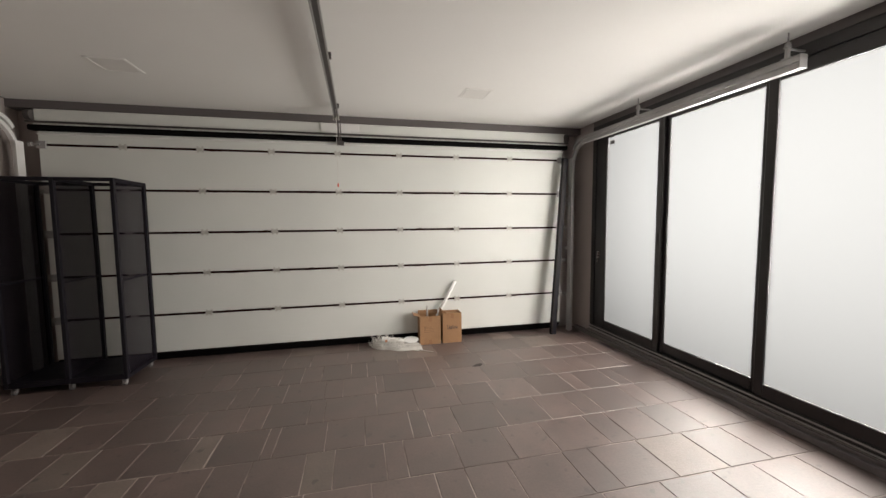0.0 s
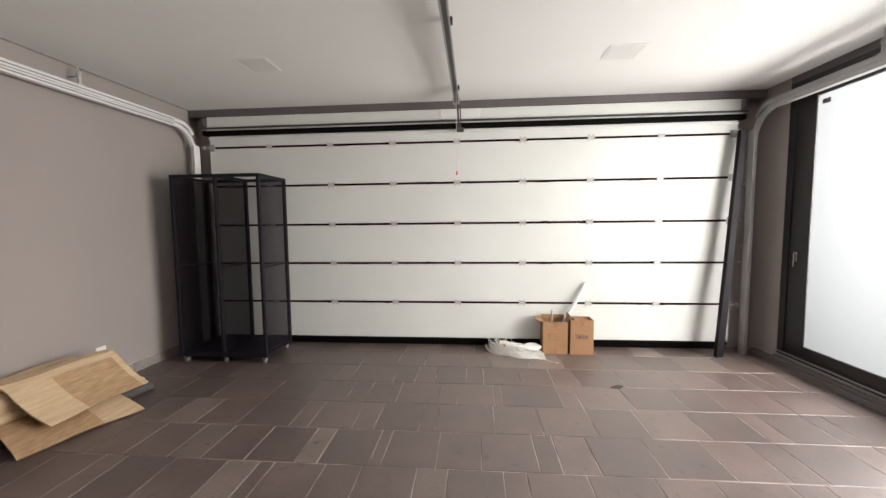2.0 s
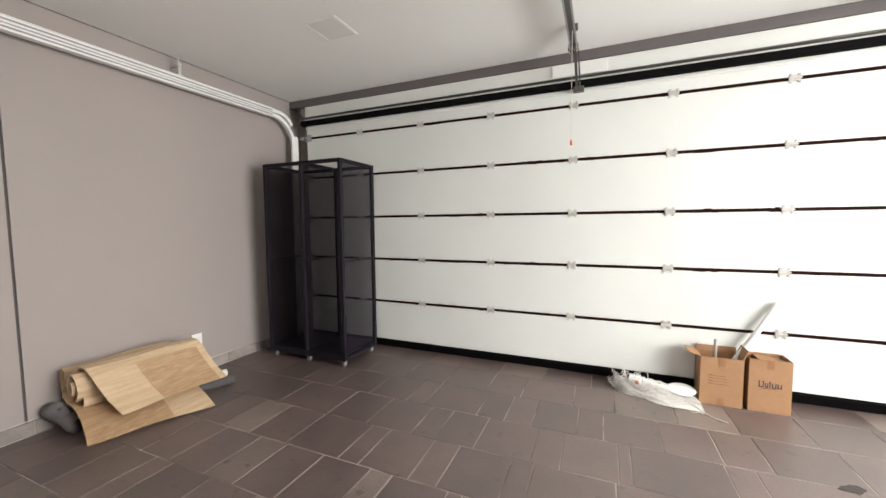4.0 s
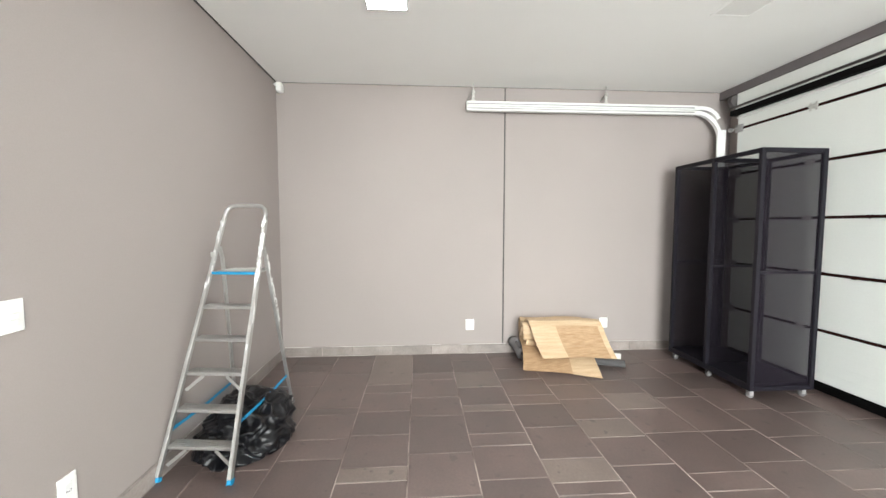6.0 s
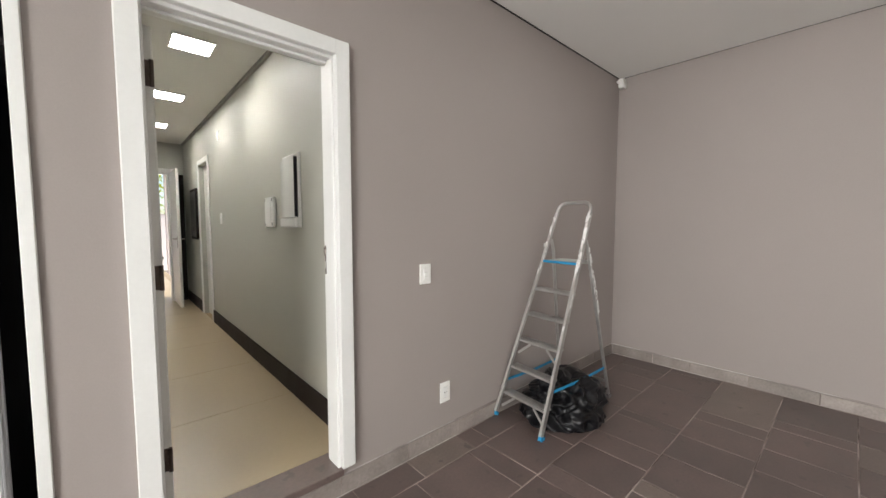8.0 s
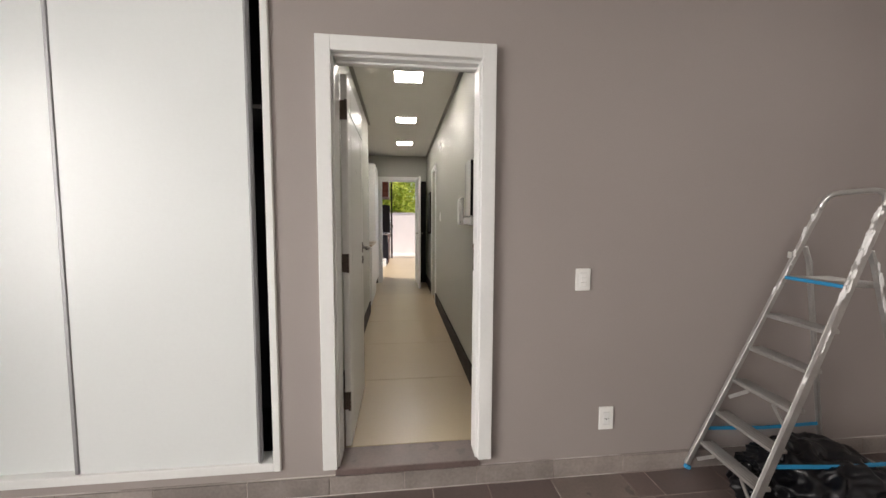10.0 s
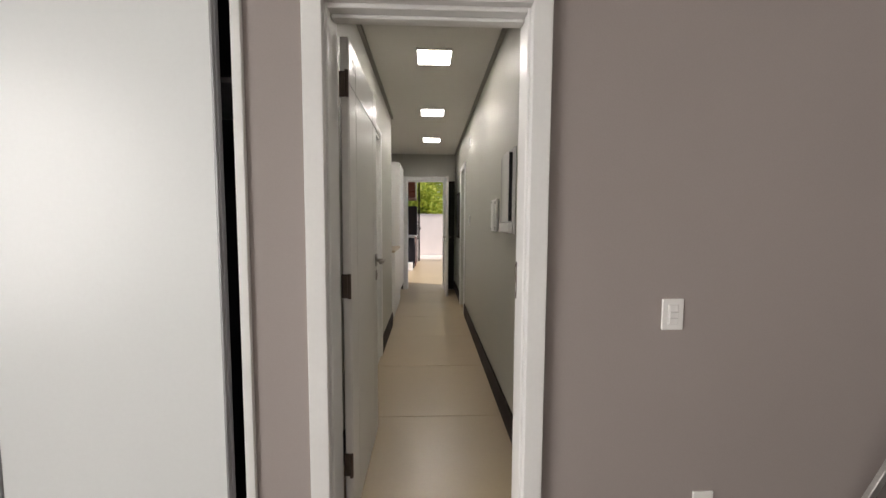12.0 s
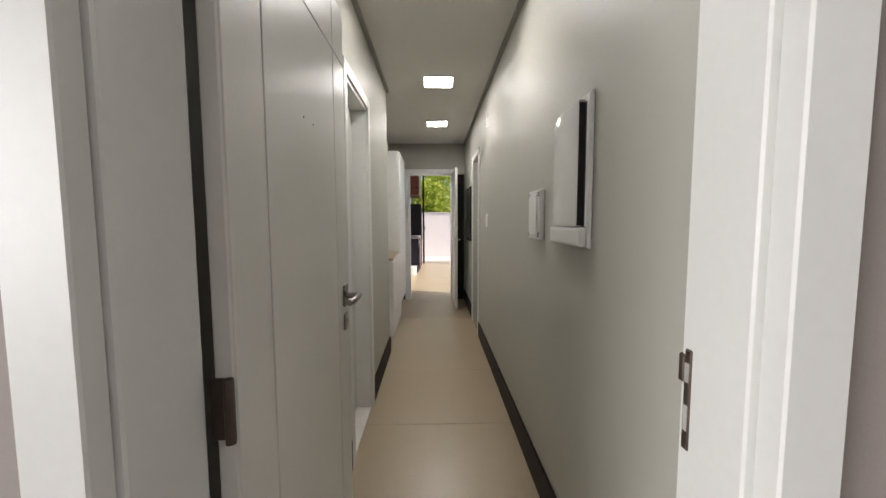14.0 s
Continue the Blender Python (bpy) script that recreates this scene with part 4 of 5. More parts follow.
# ---- metal cabinet ----
cab = thing("metal_cabinet", "black steel open cabinet with perforated sides on castors", "cabinet")
AX, BX, MX, AY, BY, AZ, BZ = -2.375, -1.365, -1.865, 6.30, 6.87, 0.075, 2.072
P = 0.035
for x in (AX, MX - P / 2, BX - P):
    for y in (AY, BY - P):
        part("post", boxed(x, x + P, y, y + P, AZ, BZ, bevel=0.003), "black", cab)
for z in (AZ, BZ - P):
    for y in (AY, BY - P):
        for a, b in ((AX + P, MX - P / 2), (MX + P / 2, BX - P)):
            part("rail", boxed(a + 0.0005, b - 0.0005, y + 0.001, y + P - 0.001, z, z + P, bevel=0.002), "black", cab)
    for x in (AX, MX - P / 2, BX - P):
        part("rail", boxed(x + 0.001, x + P - 0.001, AY + P + 0.0005, BY - P - 0.0005, z, z + P, bevel=0.002), "black", cab)
for x in (AX + 0.012, MX, BX - 0.016):
    part("side_panel", boxed(x, x + 0.003, AY + P, BY - P, AZ + P, BZ - P), "mesh", cab, "black perforated sheet")
for x in (AX, MX - P / 2, BX - P):
    part("shelf_rail", boxed(x + 0.005, x + P - 0.005, AY + P + 0.001, BY - P - 0.001, 1.055, 1.075, bevel=0.001), "black", cab)
part("bottom_board", boxed(AX + P, BX - P, AY + 0.002, BY - 0.002, AZ + P + 0.001, AZ + P + 0.02), "black", cab)
for x in (AX + 0.05, MX, BX - 0.05):
    for y in (AY + 0.05, BY - 0.05):
        c = thing("castor", "", "")
        c.parent = cab
        bm = boxed(x - 0.024, x + 0.024, y - 0.024, y + 0.024, 0.066, 0.0745)
        box(bm, x - 0.018, x - 0.013, y - 0.016, y + 0.016, 0.022, 0.0665)
        box(bm, x + 0.013, x + 0.018, y - 0.016, y + 0.016, 0.022, 0.0665)
        part("fork", bm, "galv", c)
        part("wheel", rod(bmesh.new(), (x - 0.011, y, 0.027), (x + 0.011, y, 0.027), 0.027, 16), "cloth", c)

# ---- leaning bar ----
lb = thing("leaning_bar", "black timber bar leaning against the door track", "bar")
bm = bmesh.new()
bar(bm, (3.60, 6.785, 0.002), (3.815, 6.89, 2.50), 0.085, 0.035, up=(0, -1, 0.05), bevel=0.004)
part("board", bm, "black", lb)
bm = bmesh.new()
bar(bm, (3.565, 6.781, 0.006), (3.781, 6.887, 2.496), 0.010, 0.06, up=(0, -1, 0.05))
part("edge_strip", bm, "brown", lb)


# ---- cardboard boxes ----
def carton(x0, x1, y0, y1, h, label, flaps, printed):
    c = thing("cardboard_box", label, "box", "cardboard boxes by the garage door")
    e = 0.005
    bm = bmesh.new()
    box(bm, x0, x1, y0, y0 + e, 0, h)
    box(bm, x0, x1, y1 - e, y1, 0, h)
    box(bm, x0, x0 + e, y0 + e, y1 - e, 0, h)
    box(bm, x1 - e, x1, y0 + e, y1 - e, 0, h)
    box(bm, x0 + e, x1 - e, y0 + e, y1 - e, 0.001, 0.006)
    part("body", bm, "card", c)
    for a, b, w, up in flaps:
        bm = bmesh.new()
        bar(bm, a, b, w, 0.005, up=up)
        part("flap", bm, "card", c)
    xm, w = (x0 + x1) / 2, x1 - x0
    part("tape", boxed(xm - 0.022, xm + 0.022, y0 - 0.0012, y0 - 0.0002, h - 0.07, h - 0.002), "tape", c, "brown packing tape")
    if printed == "lines":
        part("tape", boxed(xm - 0.022, xm + 0.022, y0 - 0.0012, y0 - 0.0002, 0.002, 0.06), "tape", c, "brown packing tape")
    bm = bmesh.new()
    if printed == "lines":
        for q in range(4):
            box(bm, xm - 0.085, xm + 0.05 - 0.008 * q, y0 - 0.0012, y0 - 0.0002, h * 0.44 + q * 0.022, h * 0.44 + q * 0.022 + 0.004)
            box(bm, xm - 0.085, xm - 0.06, y0 - 0.0014, y0 - 0.0002, h * 0.44 + q * 0.022, h * 0.44 + q * 0.022 + 0.009)
        part("print", bm, "inkpale", c, "faded printed lines")
    else:
        xx = xm - 0.068
        for q, ww in enumerate((0.030, 0.020, 0.008, 0.026, 0.026)):   # thin hollow marks
            top = h * 0.48 + (0.048 if q in (0, 2) else 0.034)
            box(bm, xx, xx + 0.006, y0 - 0.0012, y0 - 0.0002, h * 0.48, top)
            if ww > 0.01:
                box(bm, xx + ww - 0.006, xx + ww, y0 - 0.0012, y0 - 0.0002, h * 0.48, top)
                box(bm, xx + 0.006, xx + ww - 0.006, y0 - 0.0012, y0 - 0.0002, h * 0.48, h * 0.48 + 0.006)
            xx += ww + 0.007
        part("print", bm, "ink", c, "dark printed mark")
        part("small_print", boxed(xm - 0.05, xm + 0.045, y0 - 0.0012, y0 - 0.0002, h * 0.455, h * 0.455 + 0.006), "inkpale", c)
    return c


carton(1.682, 1.959, 6.79, 6.975, 0.378, "open brown cardboard box holding pipe offcuts", [((1.600, 6.882, 0.402), (1.682, 6.882, 0.378), 0.185, (0, 0, 1)), ((1.822, 6.975, 0.378), (1.822, 6.985, 0.42), 0.27, (0, 1, 0)), ((1.985, 6.882, 0.45), (1.959, 6.882, 0.378), 0.17, (1, 0, 0))], "lines")
carton(1.990, 2.247, 6.79, 6.975, 0.400, "brown cardboard box with a dark printed mark", [((2.235, 6.885, 0.372), (2.06, 6.885, 0.385), 0.16, (0, 0, 1))], "mark")
pp = solid("plastic_pipe", tube(bmesh.new(), [(1.76, 6.90, 0.03), (1.90, 6.92, 0.27), (2.05, 6.945, 0.52), (2.21, 6.968, 0.80)], 0.021, 14), "pvc", "white plastic pipe leaning out of the cardboard box", "pipe", smooth=True)
solid("metal_tube", rod(bmesh.new(), (1.785, 6.86, 0.01), (1.795, 6.875, 0.50), 0.012, 10), "alum", "short grey metal tube standing in the box", "tube")

# ---- cable heap ----
heap = thing("cable_heap", "tangled heap of thin white cable on the tiles", "cable", at=(0.055, 0, 0))
r = random.Random(11)
for strand in range(64):
    bm = bmesh.new()
    pts = []
    for loop in range(4):
        u = r.random()
        ra, rb, tw, lift = r.uniform(0.05, 0.20), r.uniform(0.03, 0.10), r.uniform(-0.5, 0.15), r.uniform(0.03, 0.125)
        cx, cy = 1.06 + 0.7 * ra + (0.60 - 1.6 * ra) * u, 6.835 - 0.12 * u + r.gauss(0, 0.02)
        wob, ph = r.uniform(0.05, 0.25), r.uniform(0, 6.28)
        for q in range(20):
            a = 2 * math.pi * q / 20 + r.uniform(-0.10, 0.10)
            px, py = ra * math.cos(a) * (1 + wob * math.sin(3 * a + ph)), rb * math.sin(a) * (1 + wob * math.cos(2 * a + ph))
            x, y = cx + px * math.cos(tw) - py * math.sin(tw), cy + px * math.sin(tw) + py * math.cos(tw)
            bulk = math.exp(-(((x - 1.28) / 0.27) ** 2) - (((y - 6.82) / 0.12) ** 2))
            pts.append((x if x < 1.630 else 1.630 - 0.5 * (x - 1.630), y if y < 6.965 else 6.965 - 0.5 * (y - 6.965), 0.004 + lift * bulk * (0.5 + 0.5 * math.sin(2 * a + ph))))
    part("cable_coil", tube(bm, pts, 0.0030, 4), "cable", heap)
for strand in range(16):      # frayed loops at the heap's end
    pts = []
    a0, ra, h = r.uniform(0, 6.28), r.uniform(0.04, 0.11), r.uniform(0.04, 0.15)
    cx, cy = 1.13 + r.gauss(0, 0.04), 6.875 + r.gauss(0, 0.025)
    for q in range(24):
        a = a0 + 0.42 * q
        x, y = cx + ra * math.cos(a) * (1 + 0.2 * math.sin(2.3 * a)), cy + 0.8 * ra * math.sin(a)
        pts.append((x, min(y, 6.978), 0.004 + h * (0.5 + 0.5 * math.sin(1.7 * a + a0))))
    part("cable_coil", tube(bmesh.new(), pts, 0.0030, 4), "cable", heap)
part("loose_end", tube(bmesh.new(), [(1.58, 6.68, 0.012), (1.62, 6.60, 0.006), (1.66, 6.55, 0.005), (1.74, 6.50, 0.005)], 0.004, 6), "cable", heap)
bm = bmesh.new()
bmesh.ops.create_uvsphere(bm, u_segments=28, v_segments=12, radius=1.0)
for v in bm.verts:
    v.co = Vector((1.562 + 0.102 * v.co.x, 6.805 + 0.074 * v.co.y, 0.082 + 0.010 * v.co.z + 0.022 * v.co.y))
solid("plastic_plate", bm, "pvc", "oval white plastic cover lying on the cables", "plate", smooth=True)
roll = thing("plastic_roll", "white plastic roll with an orange label on the cables", "roll", at=(0.05, 0, 0))
bm = bmesh.new()
rod(bm, (1.14, 6.86, 0.085), (1.235, 6.84, 0.085), 0.044, 18, 0.040)
rod(bm, (1.24, 6.84, 0.080), (1.43, 6.80, 0.062), 0.036, 16, 0.026)
part("body", bm, "pvc", roll)
part("label", boxed(1.175, 1.205, 6.795, 6.7985, 0.075, 0.105), "orange", roll, "orange label")

# ---- veneer sheets against the west wall ----
pile = thing("wood_sheets", "folded pale wood veneer sheets piled against the wall", "wood sheets")


def sheet(profile, ya0, yb0, ya1, yb1, thick, twist=0.0, dark=None):
    """A bent sheet: a profile of (x, z) swept along y; its ends lie at ya0, yb0 on top and ya1, yb1 at the front edge."""
    bm = bmesh.new()
    n, cols = len(profile), 14
    dist = [0.0]
    for (xa, za), (xb, zb) in zip(profile, profile[1:]):
        dist.append(dist[-1] + math.hypot(xb - xa, zb - za))
    grid = {}
    for side in (0, 1):
        for i, (x, z) in enumerate(profile):
            f = dist[i] / dist[-1]
            pa, pb = profile[max(i - 1, 0)], profile[min(i + 1, n - 1)]
            tx, tz = pb[0] - pa[0], pb[1] - pa[1]
            L = math.hypot(tx, tz) or 1.0
            nx, nz = -tz / L * thick * side, tx / L * thick * side
            for j in range(cols + 1):
                g = j / cols
                y = (ya0 + (ya1 - ya0) * f * f) * (1 - g) + (yb0 + (yb1 - yb0) * f) * g
                xx = x + nx + twist * g * f + 0.008 * math.sin(5 * g + 3 * f)
                zz = max(0.003 + 0.002 * side, z + nz + 0.006 * math.sin(7 * g + 4 * f) - 0.035 * g * (1 - f))
                grid[side, i, j] = (bm.verts.new((xx, y, zz)),)
    def quad(keys):
        f = bm.faces.new([grid[k][0] for k in keys])
        if dark and dark(sum(dist[k[1]] for k in keys) / 4 / dist[-1], sum(k[2] for k in keys) / 4 / cols):
            f.material_index = 1
    for i in range(n - 1):
        for j in range(cols):
            for s in (0, 1):
                quad([(s, i, j), (s, i + 1, j), (s, i + 1, j + 1), (s, i, j + 1)])
        for j in (0, cols):
            quad([(0, i, j), (0, i + 1, j), (1, i + 1, j), (1, i, j)])
    for i in (0, n - 1):
        for j in range(cols):
            quad([(0, i, j), (0, i, j + 1), (1, i, j + 1), (1, i, j)])
    return bm


def arc(cx, cz, r, a0, a1, n=12):
    return [(cx + r * math.cos(radians(a0 + (a1 - a0) * q / n)), cz + r * math.sin(radians(a0 + (a1 - a0) * q / n))) for q in range(n + 1)]


low = [(-2.625, 0.36), (-2.615, 0.28), (-2.585, 0.205), (-2.53, 0.175), (-2.45, 0.17), (-2.37, 0.155), (-2.27, 0.115), (-2.17, 0.06), (-2.10, 0.014)]
spiral = [(-2.420 + (0.012 + 0.055 * a / 560) * math.cos(radians(-a + 70)), 0.322 + (0.030 + 0.080 * a / 560) * math.sin(radians(-a + 70))) for a in range(0, 570, 30)]
top = spiral + [(-2.482, 0.37), (-2.455, 0.418), (-2.405, 0.445), (-2.355, 0.436), (-2.315, 0.395), (-2.265, 0.32), (-2.185, 0.225), (-2.08, 0.135)]
curl = [(-2.60, 0.150), (-2.52, 0.160), (-2.44, 0.158)] + arc(-2.40, 0.205, 0.047, -90, 150, 12) + [(-2.47, 0.243), (-2.52, 0.262)]
fold = [(-2.60, 0.20), (-2.575, 0.27), (-2.55, 0.34), (-2.555, 0.40), (-2.585, 0.425), (-2.615, 0.40), (-2.632, 0.33)]
for bend, ends, twist, dark in ((low, (4.69, 5.42, 4.60, 5.29), 0.24, lambda f, g: f > 0.30 and g < 0.62),
                                (top, (4.66, 5.42, 4.79, 5.52), 0.05, lambda f, g: f > 0.74 and 0.36 < g < 0.96),
                                (curl, (4.70, 5.38, 4.71, 5.38), 0.0, None),
                                (fold, (4.69, 5.40, 4.69, 5.40), 0.0, None)):
    ob = part("sheet", sheet(bend, *ends, 0.011, twist, dark), "veneer", pile)
    ob.data.materials.append(M["veneer_dark"])
solid("carpet_roll", tube(bmesh.new(), [(-2.40, 4.75, 0.038), (-2.33, 5.1, 0.038), (-2.22, 5.40, 0.038), (-2.12, 5.66, 0.038)], 0.036, 16), "rag", "rolled dark grey underlay beneath the wood sheets", "roll", smooth=True)
solid("white_roll", tube(bmesh.new(), [(-2.45, 5.0, 0.085), (-2.36, 5.3, 0.085), (-2.20, 5.66, 0.088)], 0.030, 14), "cable", "thin white roll under the wood sheets", "roll", smooth=True)
bm = tube(bmesh.new(), [(-2.600 + 0.021 * q, 4.625 + 0.006 * q, 0.145 - 0.0095 * q + 0.008 * math.sin(1.9 * q)) for q in range(11)], 0.055, 20)
for v in bm.verts:
    n_ = noise.noise(v.co * 14) * 0.016 + noise.noise(v.co * 37) * 0.006
    v.co += Vector((n_, n_ * 0.7, n_))
    v.co.z = max(0.001, v.co.z)
    v.co.x = max(XW + 0.018, v.co.x)
solid("grey_rag", bm, "cloth", "rolled grey rag tucked beside the wood sheets", "cloth", smooth=True)

# ---- step ladder ----
lad = thing("step_ladder", "paint-spattered aluminium step ladder leaning near the wall", "ladder")
FL, TL = Vector((-0.650, 2.090, 0.0)), Vector((-1.240, 2.212, 1.50))
FR, TR = Vector((-0.606, 2.508, 0.0)), Vector((-1.212, 2.502, 1.50))


def on(a, b, z):
    return a.lerp(b, z / b.z)


for a, b in ((FL, TL), (FR, TR)):
    bm = bmesh.new()
    bar(bm, a + Vector((0, 0, 0.03)), b, 0.020, 0.030, up=(1, 0, 0.39), bevel=0.003)
    part("stile", bm, "alum", lad)
    bm = bmesh.new()
    bar(bm, a + Vector((0, 0, 0.001)), on(a, b, 0.024), 0.024, 0.034, up=(1, 0, 0.39), bevel=0.004)
    part("foot", bm, "blue", lad, "blue plastic foot")
pts = [TL] + [TL + Vector((-0.014, 0.003, 0.036)), TL + Vector((-0.024, 0.014, 0.064)), TL + Vector((-0.030, 0.036, 0.082)), TL + Vector((-0.032, 0.065, 0.088)), TL + Vector((-0.032, 0.145, 0.090))] + \
      [TR + Vector((-0.032, -0.065, 0.088)), TR + Vector((-0.030, -0.036, 0.082)), TR + Vector((-0.024, -0.014, 0.064)), TR + Vector((-0.014, -0.003, 0.036))] + [TR]
part("top_rail", tube(bmesh.new(), pts, 0.0135, 10), "alum", lad, smooth=True)
for z in (0.165, 0.348, 0.542, 0.730, 0.920):
    a, b = on(FL, TL, z), on(FR, TR, z)
    st_ = thing("step", "", "")
    st_.parent = lad
    bm = bmesh.new()
    bar(bm, a + Vector((-0.03, 0.013, 0)), b + Vector((-0.03, -0.013, 0)), 0.075, 0.018, bevel=0.003)
    for q in (-0.03, -0.012, 0.006, 0.024):
        bar(bm, a + Vector((-0.03 + q, 0.014, 0.012)), b + Vector((-0.03 + q, -0.014, 0.012)), 0.006, 0.004)
    part("tread", bm, "alum", st_)
    if z in (0.165, 0.542):
        for e, g in ((a, b), (b, a)):
            bm = bmesh.new()
            d = (g - e).normalized()
            bar(bm, e + Vector((0.02, 0, -0.095)) + d * 0.012, e + Vector((0.0, 0, -0.012)) + d * 0.115, 0.018, 0.005, up=(1, 0, 0))
            part("brace", bm, "alum", st_)
a, b = on(FL, TL, 1.135), on(FR, TR, 1.135)
plat = thing("platform", "", "")
plat.parent = lad
bm = bmesh.new()
bar(bm, a + Vector((-0.11, 0.02, 0)), b + Vector((-0.11, -0.02, 0)), 0.24, 0.018, bevel=0.004)
part("deck", bm, "alum", plat)
bm = bmesh.new()
bar(bm, a + Vector((0.014, 0.015, 0.0)), b + Vector((0.014, -0.015, 0.0)), 0.012, 0.018, bevel=0.003)
part("front_edge", bm, "blue", plat, "blue plastic platform edge")
bm = bmesh.new()
bmesh.ops.create_grid(bm, x_segments=10, y_segments=10, size=1)
for v in bm.verts:
    v.co = Vector((a.x - 0.11 + 0.09 * v.co.x * (1 + 0.3 * noise.noise(v.co * 2)), (a.y + b.y) / 2 + 0.10 * v.co.y * (1 + 0.3 * noise.noise(v.co * 3)), 1.1455 + 0.004 * abs(noise.noise(v.co * 4))))
part("dried_paint", bm, "splat", plat, "dried pale paint")
RL, RR = Vector((-1.53, 2.10, 0.0)), Vector((-1.555, 2.530, 0.0))
HL, HR = on(FL, TL, 1.30) + Vector((-0.03, 0.0, 0)), on(FR, TR, 1.30) + Vector((-0.03, 0, 0))
for a, b in ((RL, HL), (RR, HR)):
    bm = bmesh.new()
    bar(bm, a + Vector((0, 0, 0.02)), b + Vector((-0.035, 0, -0.09)), 0.014, 0.018, up=(1, 0, -0.3), bevel=0.003)
    bar(bm, b + Vector((-0.037, 0, -0.09)), b, 0.014, 0.018, up=(1, 0, 0.5), bevel=0.003)
    part("rear_leg", bm, "alum", lad)
    bm = bmesh.new()
    bar(bm, a, a + Vector((0.006, 0, 0.03)), 0.026, 0.042, up=(1, 0, 0), bevel=0.003)
    part("rear_foot", bm, "cloth", lad)
bm = bmesh.new()
bar(bm, on(RL, HL, 0.15), on(RR, HR, 0.15), 0.012, 0.025)
part("rear_crossbar", bm, "alum", lad)
for f, rr_ in ((on(FL, TL, 0.25), on(RL, HL, 0.24)), (on(FR, TR, 0.29), on(RR, HR, 0.27))):
    bm = bmesh.new()
    mid = f.lerp(rr_, 0.5) + Vector((0, 0, -0.012))
    bar(bm, f, mid, 0.003, 0.020)
    bar(bm, mid, rr_, 0.003, 0.020)
    part("strap", bm, "blue", lad, "blue strap between the legs")
r = random.Random(8)
bm = bmesh.new()
for q in range(85):
    z = r.uniform(0.35, 1.49) if r.random() < 0.35 else r.uniform(1.05, 1.50)
    a, b = (FR, TR) if r.random() < 0.75 else (FL, TL)
    c = on(a, b, z) + Vector((r.uniform(0.012, 0.017), r.uniform(-0.010, 0.010), r.uniform(-0.005, 0.012)))
    m = Matrix.Translation(c) @ Matrix.Rotation(-0.38, 4, "Y") @ Matrix.Diagonal((0.0035, r.uniform(0.004, 0.011), r.uniform(0.006, 0.045), 1))
    bmesh.ops.create_icosphere(bm, subdivisions=1, radius=1.0, matrix=m)
for q in range(26):
    z = r.uniform(0.75, 1.25)
    c = on(RR, HR, z) + Vector((r.uniform(-0.035, 0.0), r.uniform(0.009, 0.012), 0))
    bmesh.ops.create_icosphere(bm, subdivisions=1, radius=1.0, matrix=Matrix.Translation(c) @ Matrix.Rotation(0.2, 4, "Y") @ Matrix.Diagonal((0.008, 0.003, r.uniform(0.008, 0.04), 1)))
part("paint_spatter", bm, "splat", lad, "dried white paint spatter")["kind"] = "stuff"
part("tape_patch", boxed(-1.112, -1.106, 2.180, 2.204, 1.24, 1.275), "hinge", lad)

# ---- black bag under the ladder ----
bm = bmesh.new()
bmesh.ops.create_icosphere(bm, subdivisions=6, radius=1.0)
for v in bm.verts:
    p = v.co.copy()
    fold = abs(noise.noise(p * 2.3 + Vector((3, 1, 7)))) * 0.42 + abs(noise.noise(p * 4.3)) * 0.24 + abs(noise.noise(p * 11.0)) * 0.04
    q = 1.12 - fold * 0.8 + 0.16 * noise.noise(p * 1.3)
    z = 0.10 + 0.215 * p.z * q
    flare = 1.0 + 0.25 * max(0.0, -p.z)
    v.co = Vector((-1.09 + 0.335 * p.x * q * flare, max(2.09, 2.39 + 0.265 * p.y * q * flare), max(0.002, z * 0.95)))
solid("plastic_bag", bm, "bag", "crumpled black plastic sack lying under the ladder", "bag", smooth=True)

# ---- stone skirting, piece by piece ----
skirt = thing("skirting", "stone tile skirting along the garage walls", "skirting", kind="structure")
r = random.Random(21)


def skirting_run(a, b, fixed, axis):
    p = a
    while p < b - 0.02:
        q = min(b, p + r.choice((0.41, 0.41, 0.39, 0.44, 0.33)))
        h = 0.098 + r.uniform(-0.003, 0.003)
        d = 0.012 + r.uniform(0, 0.002)
        if axis == "x":
            bm = boxed(p + 0.002, q - 0.002, fixed + 0.0005, fixed + d, 0.0, h, bevel=0.0025)
        else:
            bm = boxed(fixed + 0.0005, fixed + d, p + 0.002, q - 0.002, 0.0, h, bevel=0.0025)
        part("skirting_tile", bm, "skirt", skirt)
        p = q


skirting_run(XW + 0.014, XE - 0.064, YS, "x")
skirting_run(YS + 0.016, 6.85, XW, "y")
part("mortar", boxed(XW + 0.0145, XE - 0.065, YS + 0.0003, YS + 0.0105, 0.0, 0.093), "grout", skirt)
part("mortar", boxed(XW + 0.0003, XW + 0.0105, YS + 0.017, 6.85, 0.0, 0.093), "grout", skirt)
M["bead"] = surface("pale_mortar_bead", (0.62, 0.58, 0.54), 0.85, vary=0.2, scale=2.2, second=(0.30, 0.26, 0.24), spread=(0.42, 0.56))
part("floor_bead", boxed(XW + 0.0145, XW + 0.020, YS + 0.02, 6.85, 0.0, 0.004, bevel=0.001), "bead", skirt, "pale mortar bead along the floor")
part("floor_bead", boxed(XW + 0.021, XE - 0.065, YS + 0.0145, YS + 0.019, 0.0, 0.004, bevel=0.001), "bead", skirt, "pale mortar bead along the floor")
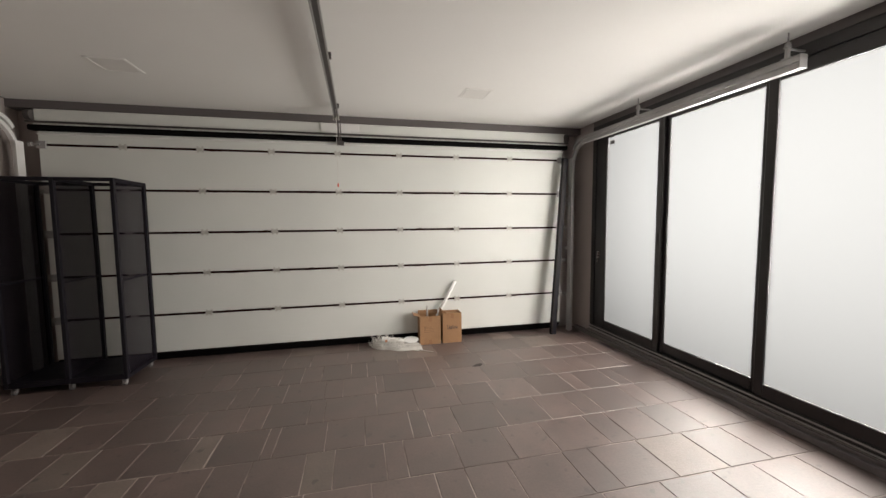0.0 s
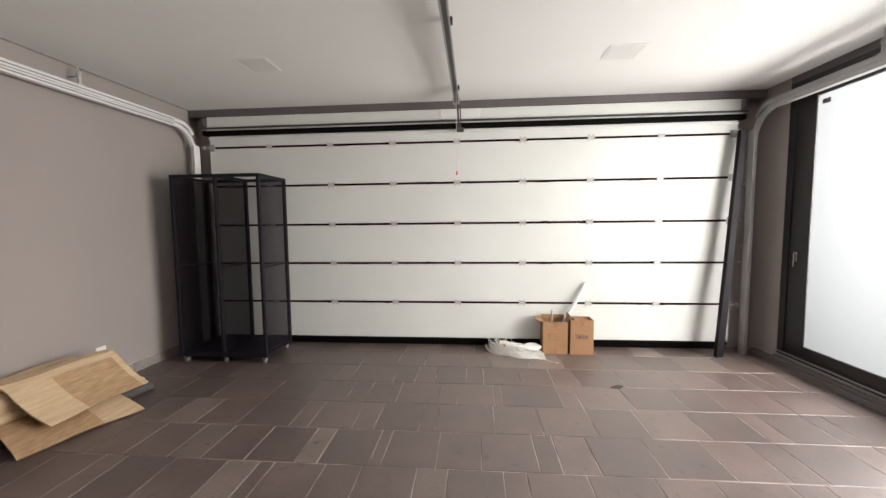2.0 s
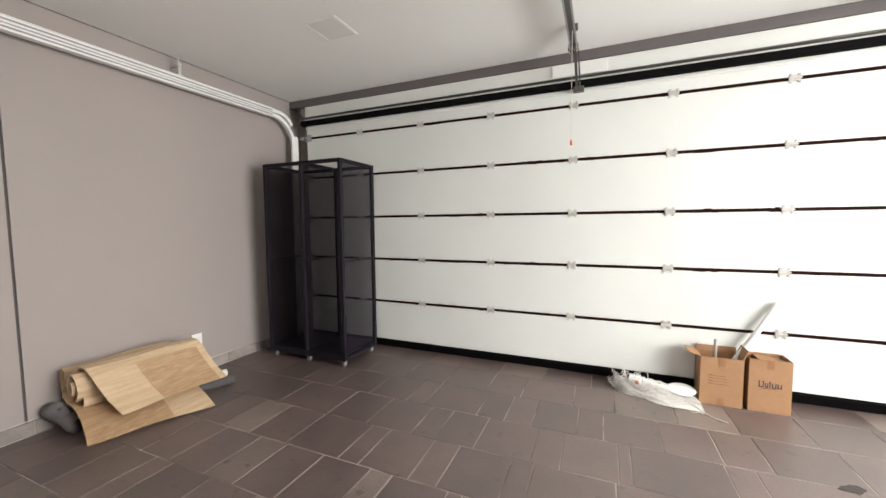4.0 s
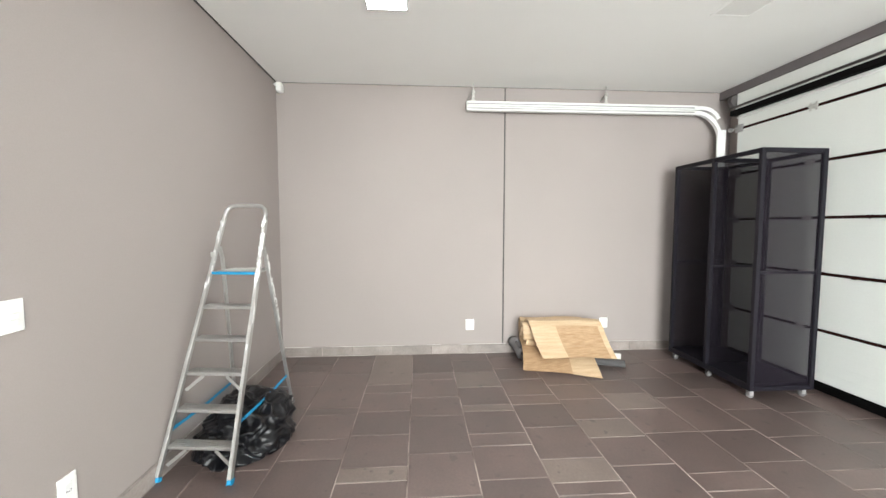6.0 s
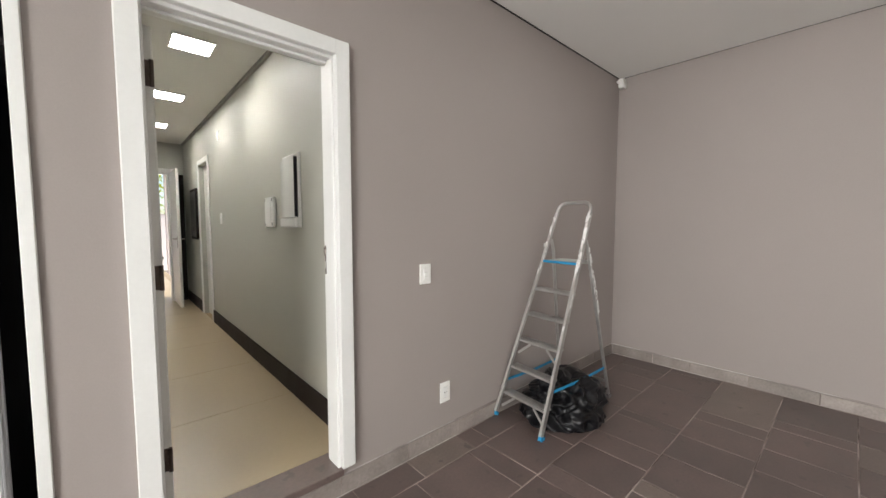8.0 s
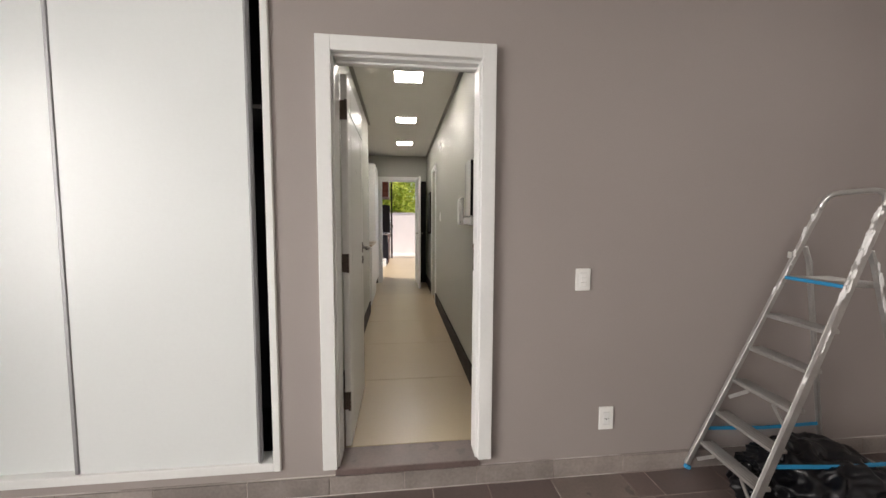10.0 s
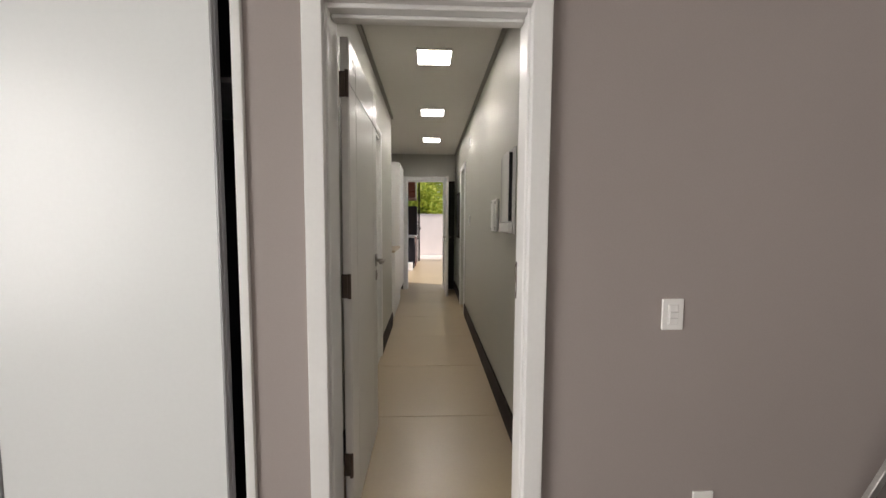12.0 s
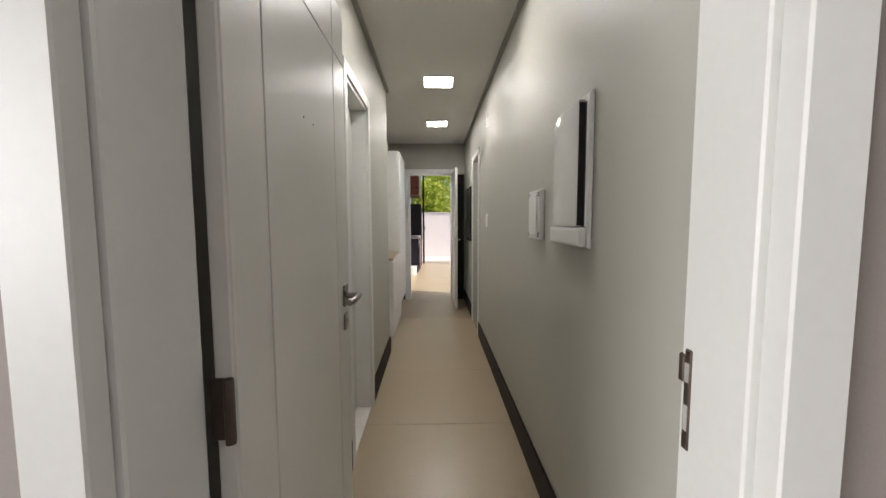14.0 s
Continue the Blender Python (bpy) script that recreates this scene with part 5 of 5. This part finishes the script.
part("top_bead", boxed(XW + 0.0165, XE - 0.066, YS + 0.0005, YS + 0.006, 0.101, 0.1045), "bead", skirt)
part("joint_line", boxed(XW + 0.0005, XW + 0.007, YS + 0.016, 6.85, 0.101, 0.1055), "bead", skirt)
structure("kerb", boxed(XE - 0.062, XE - 0.0005, YS + 0.02, YN - 0.02, 0.0, 0.054, bevel=0.004), "beam", "low grey kerb under the window wall", "kerb")

# ---- slate floor tiles, course by course ----
COURSES = {
    1: [-2.55, -2.12, -1.45, -1.35, -1.02, -0.80, -0.45],
    2: [-2.65, -1.865, -1.70, -1.377, -1.05, -0.706, -0.576],
    3: [-2.63, -2.107, -1.957, -1.59, -1.28, -0.817, -0.438, -0.363],
    4: [-2.42, -2.10, -1.765, -1.435, -1.33, -1.02, -0.873, -0.552],
    5: [-2.17, -1.906, -1.58, -1.418, -1.076, -0.713, -0.50, -0.40, -0.06, 0.18, 0.53, 0.72, 1.06, 1.20, 1.56, 1.95],
    6: [-1.758, -1.484, -1.158, -0.92, -0.623, -0.28, -0.13, 0.21, 0.29, 0.64, 0.93, 1.29, 1.43, 1.66, 2.05, 2.44],
    7: [-1.83, -1.56, -1.29, -0.95, -0.53, -0.38, -0.04, 0.13, 0.47, 0.60, 1.04, 1.39, 1.78, 2.15, 2.55, 2.93],
    8: [-2.22, -1.86, -1.46, -0.95, -0.60, -0.24, -0.07, 0.21, 0.57, 0.74, 1.06, 1.13, 1.63, 1.78, 2.20, 2.63, 2.92, 3.21, 3.43],
    9: [-2.30, -1.96, -1.60, -1.23, -0.85, -0.50, -0.34, 0.10, 0.31, 0.51, 0.81, 0.98, 1.33, 1.64, 1.88, 2.30, 2.75, 3.17],
}
PALE = {(2, 0), (2, 5), (4, 1), (4, 3), (5, 5), (5, 10), (6, 2), (6, 5), (7, 1)}
r = random.Random(5)
M["tile_pale"] = surface("pale_slate_tile", (0.205, 0.160, 0.138), 0.48, vary=0.25, scale=4.0, grain=60, bump=0.15, piece=0.16, shine=0.8, ior=1.6, spots=0.45)


def tile_mesh(w, d, tilt):
    x, y, e, h = w / 2, d / 2, 0.0025, 0.008
    t = [tilt * q for q in (-1, 0.4, 1, -0.4)]
    vs = [(-x, -y, -h), (x, -y, -h), (x, y, -h), (-x, y, -h)] + [(-x, -y, -e), (x, -y, -e), (x, y, -e), (-x, y, -e)] + [(-x + e, -y + e, t[0]), (x - e, -y + e, t[1]), (x - e, y - e, t[2]), (-x + e, y - e, t[3])]
    fs = [(8, 9, 10, 11)]
    for b in (0, 4):
        for i in range(4):
            fs.append((b + i, b + (i + 1) % 4, b + 4 + (i + 1) % 4, b + 4 + i))
    me = bpy.data.meshes.new("tile")
    me.from_pydata(vs, [], fs)
    return me


for row in range(-1, 13):
    y0, y1 = 2.272 + 0.4085 * row, 2.272 + 0.4085 * (row + 1)
    y0, y1 = max(y0, YS + 0.016), min(y1, YN + 0.10)
    if y1 - y0 < 0.05:
        continue
    xs = list(COURSES.get(row, [XW + 0.002 - r.uniform(0, 0.3)]))
    known = len(xs)
    while xs[0] > XW + 0.45:
        xs.insert(0, xs[0] - r.choice((0.33, 0.41, 0.3)))
    if xs[0] > XW + 0.02:
        xs.insert(0, XW)
    lead = len(xs) - known
    first = len(xs)
    while xs[-1] < XE:
        xs.append(xs[-1] + r.choice((0.40, 0.41, 0.33, 0.36, 0.20, 0.15, 0.30, 0.41)))
    for i, (a, b) in enumerate(zip(xs, xs[1:])):
        a, b = max(a, XW + 0.014), min(b, XE - 0.064)
        if b - a < 0.03:
            continue
        g = r.uniform(0.0022, 0.0040)
        me = tile_mesh(b - a - 2 * g, y1 - y0 - 2 * g, r.uniform(-0.0007, 0.0007))
        k = i - lead
        pale = (row, k) in PALE or (row not in COURSES and r.random() < 0.10) or (i > first and r.random() < 0.05)
        me.materials.append(M["tile_pale"] if pale else M["tile"])
        ob = new("tile", me)
        ob.parent, ob.location = floor, ((a + b) / 2, (y0 + y1) / 2, r.uniform(-0.0008, 0.0004))
M["smudge"] = surface("dark_floor_smudge", (0.055, 0.045, 0.040), 0.7, vary=0.4, scale=18, grain=60, bump=0.2)
bm = bmesh.new()
rim = []
for q in range(22):
    a = 2 * math.pi * q / 22
    e = 0.55 + 0.75 * abs(noise.noise(Vector((2.1 * math.cos(a), 2.1 * math.sin(a), 4.0))))
    rim.append((2.20 + 0.085 * e * math.cos(a) + 0.03 * math.sin(a), 5.96 + 0.060 * e * math.sin(a)))
low_rim, high_rim = [bm.verts.new((x, y, 0.0006)) for x, y in rim], [bm.verts.new((x, y, 0.0022)) for x, y in rim]
for q in range(22):
    bm.faces.new((low_rim[q], low_rim[(q + 1) % 22], high_rim[(q + 1) % 22], high_rim[q]))
bm.faces.new(low_rim[::-1])
bm.faces.new(high_rim)
solid("floor_stain", bm, "smudge", "dark ragged stain on the slate floor tiles", "stain")

# ---- corridor floor tiles ----
y = 1.894
while y > YE - 5.55:
    y2 = y - 0.895
    me = tile_mesh(XR + 0.49 - CW - 0.002, 0.8942, 0.0)
    me.materials.append(M["cream"])
    ob = new("tile", me)
    ob.parent, ob.location = cfloor, ((CW + 0.002 + XR + 0.49) / 2, (y + y2) / 2, ZF)
    y = y2
